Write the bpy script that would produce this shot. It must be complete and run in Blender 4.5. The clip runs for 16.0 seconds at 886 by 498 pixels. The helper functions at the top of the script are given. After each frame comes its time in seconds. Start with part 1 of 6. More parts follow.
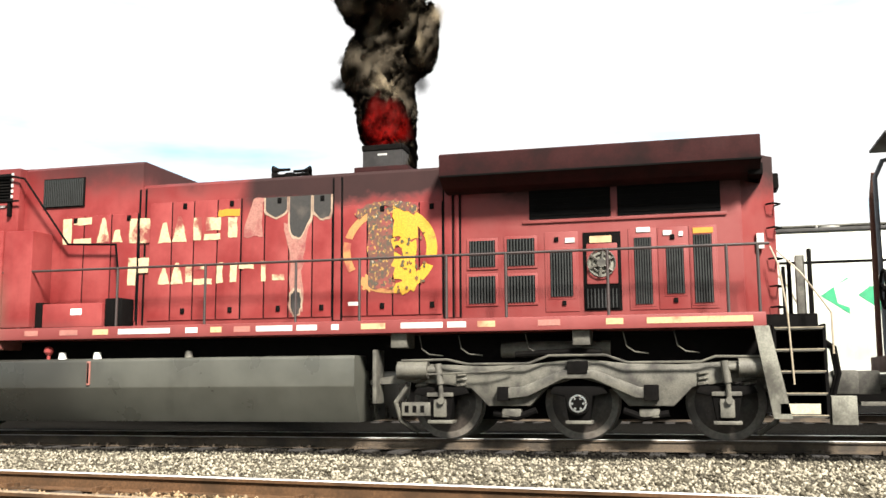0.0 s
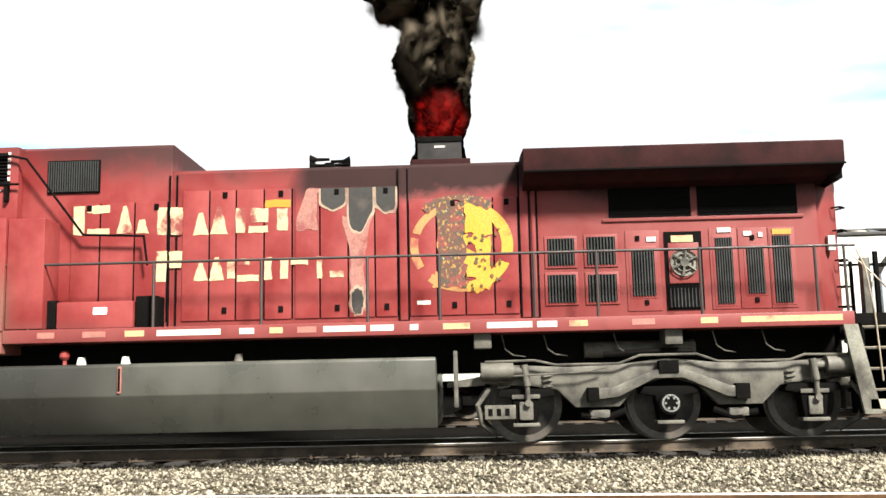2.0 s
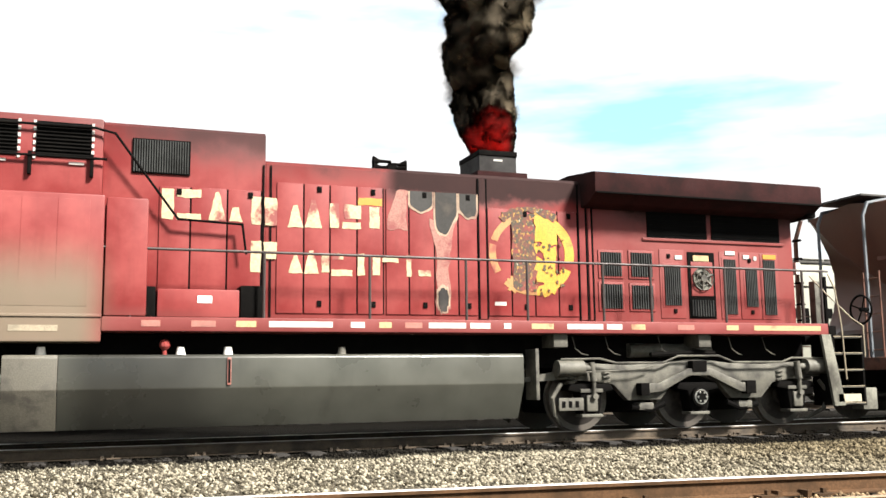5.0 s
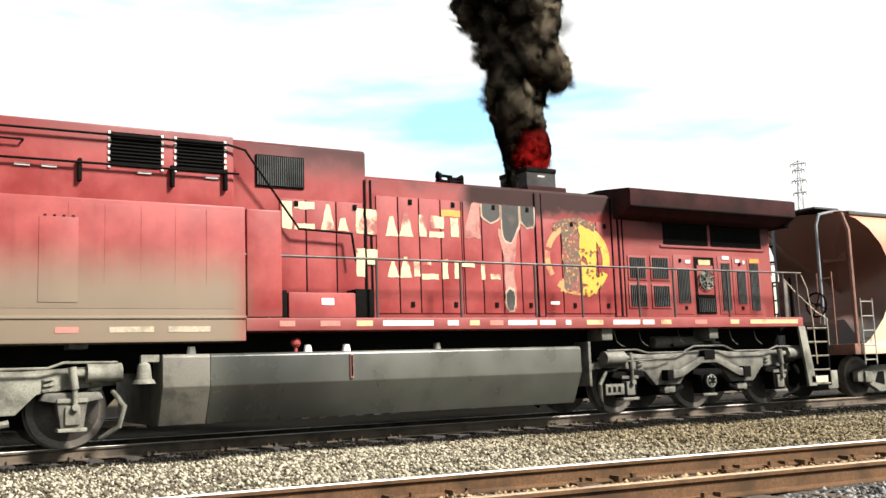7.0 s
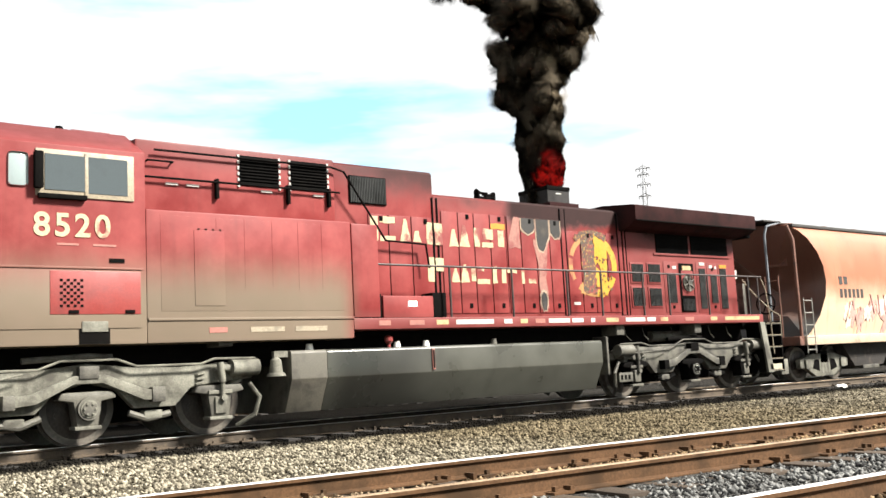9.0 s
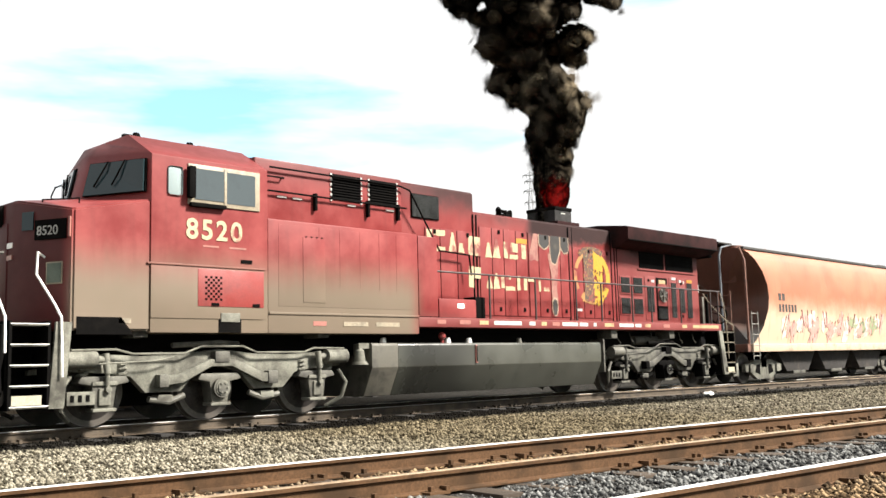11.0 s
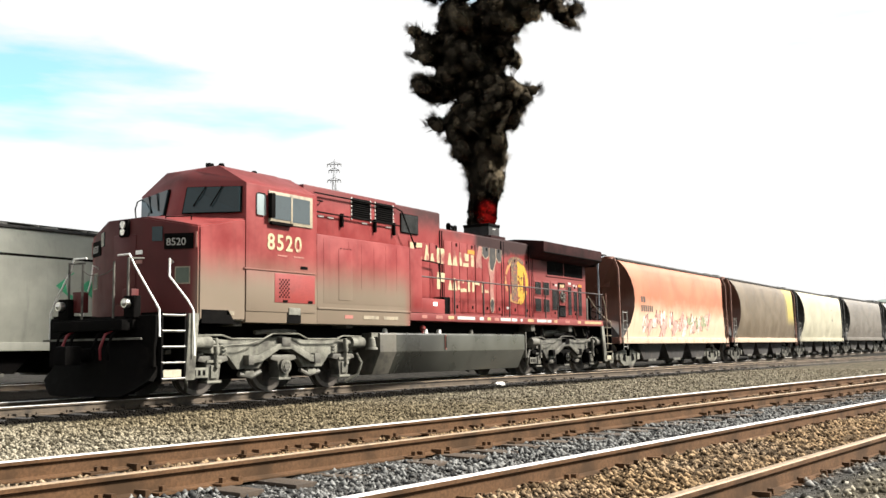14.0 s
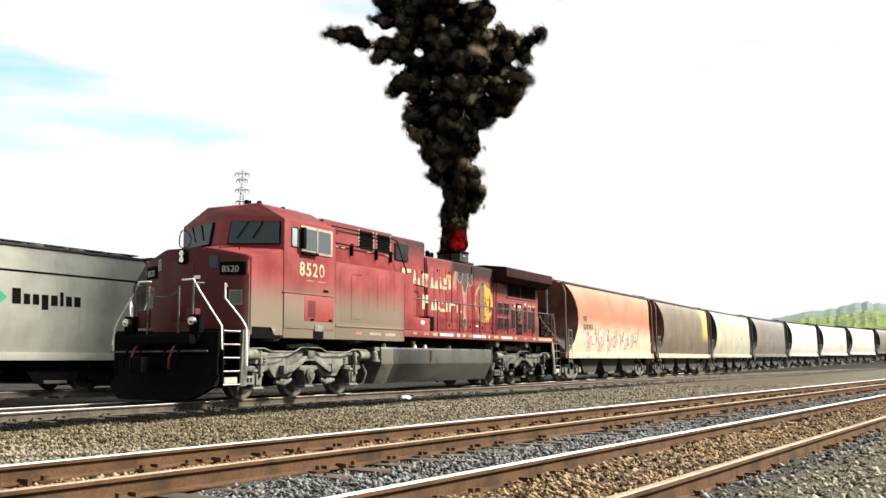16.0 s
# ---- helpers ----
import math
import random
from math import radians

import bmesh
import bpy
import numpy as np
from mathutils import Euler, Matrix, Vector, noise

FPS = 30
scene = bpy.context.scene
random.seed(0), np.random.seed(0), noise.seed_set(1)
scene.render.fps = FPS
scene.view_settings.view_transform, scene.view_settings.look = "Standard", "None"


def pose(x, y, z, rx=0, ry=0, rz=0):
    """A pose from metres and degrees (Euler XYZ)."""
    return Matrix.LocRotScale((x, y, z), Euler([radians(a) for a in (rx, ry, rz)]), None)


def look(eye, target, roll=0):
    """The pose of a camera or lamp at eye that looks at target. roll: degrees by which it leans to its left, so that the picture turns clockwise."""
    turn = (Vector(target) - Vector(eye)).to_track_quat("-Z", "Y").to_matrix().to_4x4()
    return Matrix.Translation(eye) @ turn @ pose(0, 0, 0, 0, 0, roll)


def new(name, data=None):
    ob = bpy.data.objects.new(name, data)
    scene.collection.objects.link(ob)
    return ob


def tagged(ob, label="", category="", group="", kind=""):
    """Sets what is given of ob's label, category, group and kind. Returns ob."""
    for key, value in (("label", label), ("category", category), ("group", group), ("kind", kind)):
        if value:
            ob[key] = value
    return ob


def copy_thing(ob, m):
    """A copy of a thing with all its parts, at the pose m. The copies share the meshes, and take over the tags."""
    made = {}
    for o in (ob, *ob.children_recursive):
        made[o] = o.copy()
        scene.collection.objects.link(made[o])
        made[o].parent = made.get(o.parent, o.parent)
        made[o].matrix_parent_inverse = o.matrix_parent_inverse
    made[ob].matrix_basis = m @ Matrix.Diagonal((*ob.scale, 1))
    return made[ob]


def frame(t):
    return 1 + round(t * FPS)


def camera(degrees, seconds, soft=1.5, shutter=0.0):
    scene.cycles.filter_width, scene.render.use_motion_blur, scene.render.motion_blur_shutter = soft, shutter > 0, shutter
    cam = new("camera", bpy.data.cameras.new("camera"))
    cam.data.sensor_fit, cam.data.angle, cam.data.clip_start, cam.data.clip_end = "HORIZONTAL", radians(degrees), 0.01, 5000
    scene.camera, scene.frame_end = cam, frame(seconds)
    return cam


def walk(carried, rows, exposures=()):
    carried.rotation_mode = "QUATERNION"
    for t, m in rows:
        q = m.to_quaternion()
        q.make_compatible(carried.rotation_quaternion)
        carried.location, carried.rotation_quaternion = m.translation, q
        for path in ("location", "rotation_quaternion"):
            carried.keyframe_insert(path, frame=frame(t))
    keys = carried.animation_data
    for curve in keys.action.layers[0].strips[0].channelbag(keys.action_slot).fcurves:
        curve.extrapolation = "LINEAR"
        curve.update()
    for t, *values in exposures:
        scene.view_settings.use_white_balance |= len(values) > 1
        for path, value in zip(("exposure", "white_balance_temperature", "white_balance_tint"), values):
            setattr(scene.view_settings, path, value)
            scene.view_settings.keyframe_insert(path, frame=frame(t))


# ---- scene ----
# World: x along the railway, y away from the camera, z up. The camera stands still and pans; the train backs along +x.
cam = camera(49.06, 16.0)
EYE = (0.0, 0.0, 1.007)
# seconds, pitch, roll, yaw
PAN = [
    (0.0, 7.83, 0.36, 14.40),
    (0.5, 7.77, -0.01, 11.82),
    (1.0, 7.82, 0.82, 8.80),
    (1.5, 7.95, 1.28, 5.63),
    (2.0, 8.03, 1.25, 1.72),
    (2.5, 8.04, 1.08, -2.90),
    (3.0, 8.02, 1.04, -7.31),
    (3.5, 7.99, 0.89, -11.21),
    (4.0, 7.94, 0.70, -14.42),
    (6.5, 7.44, 1.65, -28.20),
    (7.0, 7.35, 2.03, -30.61),
    (7.5, 7.28, 2.39, -32.68),
    (8.0, 7.19, 2.92, -34.83),
    (8.5, 7.09, 3.05, -37.09),
    (9.0, 7.01, 2.99, -39.12),
    (11.5, 6.62, 1.39, -47.76),
    (12.0, 6.47, 1.63, -50.01),
    (12.5, 6.27, 1.59, -52.59),
    (13.0, 6.08, 1.22, -54.47),
    (13.5, 5.88, 0.76, -56.15),
    (14.0, 5.89, 0.79, -57.58),
    (14.5, 6.14, 0.87, -58.78),
    (15.0, 6.44, 0.55, -60.09),
    (15.5, 6.62, 0.14, -61.50),
    (16.0, 6.63, 0.33, -63.00),
]
walk(cam, [(t, pose(*EYE, 90 + p, 0, y) @ pose(0, 0, 0, 0, 0, -r)) for t, p, r, y in PAN],
     exposures=((0.0, 1.97), (4.0, 1.95), (9.0, 1.90), (12.0, 1.80), (16.0, 1.74)))

# seconds, travel of the train along the track
TRAVEL = [
    (0.0, -8.570),
    (0.5, -7.478),
    (1.0, -6.386),
    (1.5, -5.305),
    (2.0, -4.206),
    (2.5, -3.009),
    (3.0, -1.774),
    (3.5, -0.559),
    (4.0, 0.561),
    (6.5, 6.133),
    (7.0, 7.300),
    (7.5, 8.417),
    (8.0, 9.499),
    (8.5, 10.600),
    (9.0, 11.719),
    (11.5, 17.043),
    (12.0, 18.112),
    (12.5, 19.248),
    (13.0, 20.376),
    (13.5, 21.499),
    (14.0, 22.633),
    (14.5, 23.781),
    (15.0, 24.884),
    (15.5, 25.976),
    (16.0, 27.053),
]

def travel(t):
    return float(np.interp(t, [r[0] for r in TRAVEL], [r[1] for r in TRAVEL]))


TRACK_Y = 15.3      # centre line of the train's track


def path(s):
    """Place and heading on the train's track, which bends towards the camera and climbs a little far along."""
    d, u = max(0.0, s - 65.0), max(0.0, s - 35.0)
    return (s, TRACK_Y - 0.00115 * d * d, 0.00005 * u * u), math.degrees(math.atan(-0.0023 * d))


# ---- world and light ----
world = bpy.data.worlds.new("sky")
scene.world = world
world.use_nodes = True
wn, wl = world.node_tree.nodes, world.node_tree.links
wn.clear()
w_out = wn.new("ShaderNodeOutputWorld")
w_sky = wn.new("ShaderNodeTexSky")
w_sky.sky_type, w_sky.sun_disc = "NISHITA", False
SUN_EL, SUN_AZ = radians(42), radians(146)   # azimuth clockwise from +y
w_sky.sun_elevation, w_sky.sun_rotation = SUN_EL, SUN_AZ
w_sky.air_density, w_sky.dust_density = 1.0, 0.6
w_blue = wn.new("ShaderNodeBackground")
w_blue.inputs[1].default_value = 0.10
w_cloud = wn.new("ShaderNodeBackground")
w_cloud.inputs[0].default_value = (1.0, 1.0, 0.995, 1)
w_cloud.inputs[1].default_value = 0.302
w_mix = wn.new("ShaderNodeMixShader")
w_co = wn.new("ShaderNodeTexCoord")
w_map = wn.new("ShaderNodeMapping")
w_map.inputs["Scale"].default_value = (1.0, 1.0, 5.0)
w_map.inputs["Location"].default_value = (1.3, 0.7, 0.2)
w_noise = wn.new("ShaderNodeTexNoise")
w_noise.inputs["Scale"].default_value, w_noise.inputs["Detail"].default_value = 2.3, 6
w_noise.inputs["Roughness"].default_value = 0.52
w_ramp = wn.new("ShaderNodeValToRGB")
w_ramp.color_ramp.elements[0].position, w_ramp.color_ramp.elements[1].position = 0.32, 0.44
w_ramp.color_ramp.elements[0].color = (0.30, 0.30, 0.30, 1)
wl.new(w_co.outputs["Generated"], w_map.inputs[0])
wl.new(w_map.outputs[0], w_noise.inputs["Vector"])
wl.new(w_noise.outputs[0], w_ramp.inputs[0])
wl.new(w_ramp.outputs[0], w_mix.inputs[0])
w_tint = wn.new("ShaderNodeMix")
w_tint.data_type, w_tint.blend_type = "RGBA", "MULTIPLY"
w_tint.inputs[0].default_value = 1.0
w_tint.inputs[7].default_value = (0.42, 0.92, 0.95, 1)     # thin veil of cyan haze
wl.new(w_sky.outputs[0], w_tint.inputs[6])
wl.new(w_tint.outputs[2], w_blue.inputs[0])
wl.new(w_blue.outputs[0], w_mix.inputs[1])
wl.new(w_cloud.outputs[0], w_mix.inputs[2])
wl.new(w_mix.outputs[0], w_out.inputs[0])

sun_data = bpy.data.lights.new("sun", "SUN")
sun_data.energy, sun_data.angle, sun_data.color = 4.8, radians(10.0), (1.0, 0.95, 0.87)
sun = new("sun", sun_data)
sun_from = Vector((math.sin(SUN_AZ) * math.cos(SUN_EL), math.cos(SUN_AZ) * math.cos(SUN_EL), math.sin(SUN_EL)))
sun.matrix_world = look(tuple(sun_from * 80), (0, 0, 0))


# ---- materials ----
class Nodes:
    """A short way to write node trees."""

    def __init__(self, name):
        self.mat = bpy.data.materials.new(name)
        self.mat.use_nodes = True
        self.t = self.mat.node_tree
        self.bsdf = self.t.nodes["Principled BSDF"]
        self.out = self.t.nodes["Material Output"]
        self.co = self.t.nodes.new("ShaderNodeTexCoord").outputs["Object"]

    def link(self, a, b):
        self.t.links.new(a, b)

    def put(self, socket, v):
        if isinstance(v, bpy.types.NodeSocket):
            self.link(v, socket)
        elif isinstance(v, tuple):
            socket.default_value = (*v[:3], 1)
        else:
            socket.default_value = v

    def noise(self, scale, detail=5, rough=0.55, stretch=None):
        n = self.t.nodes.new("ShaderNodeTexNoise")
        n.inputs["Scale"].default_value, n.inputs["Detail"].default_value = scale, detail
        n.inputs["Roughness"].default_value = rough
        src = self.co
        if stretch:
            m = self.t.nodes.new("ShaderNodeMapping")
            m.inputs["Scale"].default_value = stretch
            self.link(src, m.inputs[0])
            src = m.outputs[0]
        self.link(src, n.inputs["Vector"])
        return n.outputs[0]

    def range(self, v, a, b, lo=0.0, hi=1.0):
        n = self.t.nodes.new("ShaderNodeMapRange")
        n.interpolation_type = "SMOOTHSTEP"
        self.put(n.inputs[0], v)
        for i, x in enumerate((a, b, lo, hi)):
            n.inputs[i + 1].default_value = x
        return n.outputs[0]

    def math(self, op, a, b):
        n = self.t.nodes.new("ShaderNodeMath")
        n.operation = op
        self.put(n.inputs[0], a)
        self.put(n.inputs[1], b)
        return n.outputs[0]

    def mix(self, f, a, b, blend="MIX"):
        n = self.t.nodes.new("ShaderNodeMix")
        n.data_type, n.blend_type = "RGBA", blend
        self.put(n.inputs[0], f)
        self.put(n.inputs[6], a)
        self.put(n.inputs[7], b)
        return n.outputs[2]

    def xyz(self):
        n = self.t.nodes.new("ShaderNodeSeparateXYZ")
        self.link(self.co, n.inputs[0])
        return n.outputs

    def random(self):
        return self.t.nodes.new("ShaderNodeObjectInfo").outputs["Random"]

    def island(self):
        return self.t.nodes.new("ShaderNodeNewGeometry").outputs["Random Per Island"]

    def bump(self, h, strength=0.3, distance=0.01):
        n = self.t.nodes.new("ShaderNodeBump")
        n.inputs["Strength"].default_value, n.inputs["Distance"].default_value = strength, distance
        self.link(h, n.inputs["Height"])
        self.link(n.outputs[0], self.bsdf.inputs["Normal"])

    def finish(self, col, rough, metal=0.0):
        self.put(self.bsdf.inputs["Base Color"], col)
        self.put(self.bsdf.inputs["Roughness"], rough)
        self.bsdf.inputs["Metallic"].default_value = metal
        return self.mat


def dark(c, k):
    return tuple(v * k for v in c)


def plain(name, base, rough=0.6, metal=0.0, scale=9.0, var=0.45, dirt=None, dirt_at=(0.5, 0.7), bump=0.25, dist=0.006, vary=0.0):
    """A worn surface: fine grain and larger stains over a base colour."""
    n = Nodes(name)
    fine, wide = n.noise(scale * 6, 4), n.noise(scale * 0.35, 5, 0.6)
    col = n.mix(n.range(fine, 0.3, 0.7), dark(base, 1 - var * 0.6), dark(base, 1 + var * 0.3))
    if vary:
        col = n.mix(n.math("MULTIPLY", n.random(), vary), col, dark(base, 0.35))
    col = n.mix(n.range(wide, *dirt_at), col, dirt if dirt else dark(base, 1 - var))
    n.bump(fine, bump, dist)
    return n.finish(col, n.range(wide, 0.2, 0.8, max(0.05, rough - 0.12), min(1, rough + 0.12)), metal)


def loco_paint(name, base, soot=True):
    """Red enamel, grey road dust thrown up over the cab end, soot round the exhaust."""
    n = Nodes(name)
    x, y, z = n.xyz()
    fine, wide, streak = n.noise(40, 4), n.noise(1.3, 6, 0.62), n.noise(1.0, 5, 0.6, (5, 5, 0.5))
    col = n.mix(n.range(wide, 0.3, 0.72), dark(base, 0.74), (base[0] * 1.12, base[1] * 1.6 + 0.005, base[2] * 1.5 + 0.005))
    col = n.mix(n.range(streak, 0.48, 0.75, 0, 0.2), col, (0.060, 0.013, 0.010))
    edge = n.math("ADD", z, n.math("MULTIPLY", n.math("SUBTRACT", streak, 0.5), 0.22))
    dust = n.math("MULTIPLY", n.range(edge, 3.15, 2.2), n.range(x, -2.3, -2.9))
    dust = n.math("MULTIPLY", dust, n.range(x, -9.72, -9.62))
    col = n.mix(n.math("MULTIPLY", dust, 0.88), col, (0.130, 0.114, 0.082))
    # brown dirt along the sill and over the radiator end
    low = n.math("MULTIPLY", n.range(n.math("ADD", z, n.math("MULTIPLY", wide, 0.3)), 2.25, 2.05), n.range(x, -2.7, -2.4))
    rear = n.math("MULTIPLY", n.range(x, 4.9, 5.6), n.range(wide, 0.25, 0.6, 0.2, 0.6))
    col = n.mix(n.math("MAXIMUM", n.math("MULTIPLY", low, 0.6), rear), col, (0.135, 0.040, 0.037))
    if soot:
        up = n.math("ADD", z, n.math("MULTIPLY", n.math("SUBTRACT", wide, 0.5), 0.9))
        a = n.math("MULTIPLY", n.range(up, 3.70, 4.0), n.range(x, 1.3, 1.8))
        c = n.math("MULTIPLY", n.range(up, 3.50, 3.95), n.range(x, 5.0, 6.2))
        b = n.math("MULTIPLY", n.range(up, 3.95, 4.65), n.range(x, -3.2, -1.2))
        f = n.math("MAXIMUM", n.math("MULTIPLY", a, 0.93), n.math("MULTIPLY", b, 0.75))
        f = n.math("MAXIMUM", f, n.math("MULTIPLY", c, 0.85))
        d = n.math("MULTIPLY", n.range(up, 3.70, 4.15), n.math("MULTIPLY", n.range(x, 4.55, 4.95), n.range(x, 6.0, 5.3)))
        f = n.math("MAXIMUM", f, n.math("MULTIPLY", d, 0.95))
        top = n.math("MULTIPLY", n.range(up, 4.25, 4.75), n.range(wide, 0.2, 0.7, 0.35, 0.7))
        col = n.mix(top, col, (0.045, 0.008, 0.008))
        col = n.mix(f, col, (0.009, 0.007, 0.0065))
    # blunt front of the nose: mostly shade, some dirt, mixed into the paint
    nose_shade = n.math("MULTIPLY", n.range(x, -9.64, -9.74), n.range(wide, 0.2, 0.7, 0.55, 0.85))
    col = n.mix(nose_shade, col, (0.030, 0.0055, 0.005))
    n.bump(fine, 0.12, 0.003)
    rough = n.range(wide, 0.3, 0.7, 0.42, 0.6)
    if soot:
        rough = n.math("MAXIMUM", rough, n.math("MULTIPLY", f, 0.95))
    n.bsdf.inputs["Specular IOR Level"].default_value = 0.2
    return n.finish(col, rough)


RED = loco_paint("red_loco_paint", (0.174, 0.0210, 0.0205))
RED_CLEAN = plain("bright_red_panel", (0.19, 0.03, 0.026), 0.42, var=0.25)
MAROON = plain("sooty_maroon", (0.021, 0.0056, 0.0054), 0.9, scale=5, var=0.3, dirt=(0.010, 0.0052, 0.005), dirt_at=(0.4, 0.68))
MAROON.node_tree.nodes["Principled BSDF"].inputs["Specular IOR Level"].default_value = 0.12
BLACK = plain("black_grime", (0.0036, 0.0033, 0.0031), 0.85, dirt=(0.006, 0.0054, 0.0048))
BLACK.node_tree.nodes["Principled BSDF"].inputs["Specular IOR Level"].default_value = 0.03
DARKVOID = plain("dark_interior", (0.003, 0.003, 0.003), 0.9, var=0.2)
DARKVOID.node_tree.nodes["Principled BSDF"].inputs["Specular IOR Level"].default_value = 0.05
GRIME = plain("greasy_steel", (0.084, 0.079, 0.062), 0.7, scale=9, dirt=(0.017, 0.015, 0.012), dirt_at=(0.36, 0.74), bump=0.5)
DUSTY = plain("dusty_steel", (0.140, 0.136, 0.108), 0.8, scale=8, dirt=(0.034, 0.031, 0.024), dirt_at=(0.38, 0.74), bump=0.5)
GRILLE = plain("grey_green_grille_steel", (0.0085, 0.0105, 0.0095), 0.8)


def tank_paint():
    """Grey-green enamel with an oily stain over one stretch, and faint streaks."""
    n = Nodes("tank_grey_paint")
    x, y, z = n.xyz()
    wide, fine, streak = n.noise(1.1, 5, 0.6), n.noise(30, 4), n.noise(1.0, 5, 0.6, (4, 4, 0.4))
    col = n.mix(n.range(wide, 0.3, 0.7), (0.040, 0.040, 0.033), (0.058, 0.058, 0.048))
    col = n.mix(n.range(streak, 0.52, 0.8, 0, 0.5), col, (0.020, 0.019, 0.016))
    at = n.math("ADD", x, n.math("MULTIPLY", n.math("SUBTRACT", wide, 0.5), 0.8))
    oil_and_shade = n.math("MULTIPLY", n.range(at, -3.2, -2.7), n.range(at, -0.2, -1.5))
    col = n.mix(n.math("MULTIPLY", oil_and_shade, 0.72), col, (0.012, 0.0115, 0.010))
    n.bump(fine, 0.2, 0.003)
    return n.finish(col, n.range(wide, 0.3, 0.7, 0.24, 0.38))


TANKGREY = tank_paint()
TANKPALE = plain("tank_dusty_end", (0.0734, 0.067, 0.0518), 0.6, dirt=(0.0346, 0.0302, 0.0238))
CREAM = plain("worn_cream_paint", (0.36, 0.29, 0.175), 0.5, scale=5, dirt=(0.15, 0.025, 0.02), dirt_at=(0.52, 0.62))
BOARDWHITE = plain("dull_board_figures", (0.32, 0.31, 0.28), 0.5)
WINDSCREEN = plain("grey_windscreen_glass", (0.018, 0.034, 0.038), 0.06, var=0.1, bump=0.0)
WINDSCREEN.node_tree.nodes["Principled BSDF"].inputs["Specular IOR Level"].default_value = 0.3
YELLOW = plain("worn_yellow_paint", (0.367, 0.207, 0.013), 0.5, scale=7, dirt=(0.13, 0.0562, 0.013), dirt_at=(0.6, 0.72))
ORANGE = plain("orange_paint", (0.389, 0.156, 0.00864), 0.5, var=0.2)
WHITE = plain("white_paint", (0.8, 0.78, 0.73), 0.5, var=0.2, dirt=(0.5, 0.46, 0.4))
BURNT = plain("burnt_paint", (0.0151, 0.0138, 0.0121), 0.8, scale=7, dirt=(0.0432, 0.0367, 0.0302), dirt_at=(0.55, 0.75))
GLASS = plain("dark_window_glass", (0.05, 0.062, 0.066), 0.06, var=0.1, bump=0.0)
PALEGLASS = plain("pale_window_glass", (0.21, 0.252, 0.252), 0.08, var=0.1, bump=0.0)
CHROME = plain("bright_metal", (0.6, 0.58, 0.54), 0.3, 1.0, var=0.2)
GREEN = plain("green_decal", (0.005, 0.20, 0.080), 0.5, var=0.25)
RUBBER = plain("red_hose", (0.151, 0.00864, 0.013), 0.6, var=0.3)
WHEEL = plain("wheel_steel", (0.0475, 0.0389, 0.0324), 0.5, 0.35, scale=4, dirt=(0.0173, 0.0138, 0.0117), dirt_at=(0.45, 0.6))
RUST = plain("rusty_rail_steel", (0.076, 0.040, 0.019), 0.9, scale=7, dirt=(0.036, 0.021, 0.011), dirt_at=(0.42, 0.68))
RUST.node_tree.nodes["Principled BSDF"].inputs["Specular IOR Level"].default_value = 0.15
RUSTDARK = plain("oily_rail_steel", (0.055, 0.038, 0.022), 0.8, scale=7, dirt=(0.022, 0.016, 0.010), dirt_at=(0.45, 0.65))
HANDRAIL = plain("dark_handrail_paint", (0.022, 0.013, 0.011), 0.6)
FRAMEPAINT = plain("dull_cream_frame", (0.24, 0.2, 0.14), 0.5)
HEAD = plain("polished_rail_head", (0.82, 0.80, 0.77), 0.42, 0.5, scale=3, var=0.15, bump=0.02)
DULLHEAD = plain("dull_rail_head", (0.25, 0.185, 0.12), 0.6, 0.3, scale=5, dirt=(0.14, 0.09, 0.05))
TIE = plain("creosoted_tie", (0.040, 0.025, 0.013), 0.9, scale=5, dirt=(0.075, 0.045, 0.023), bump=0.6, dist=0.012, vary=0.5)


# copy of the tie darkened to carry the shade under the trains
SHADETIE = plain("shade_dark_tie", (0.011, 0.0085, 0.0065), 0.85, scale=5, dirt=(0.022, 0.017, 0.012), bump=0.6, dist=0.012, vary=0.5)


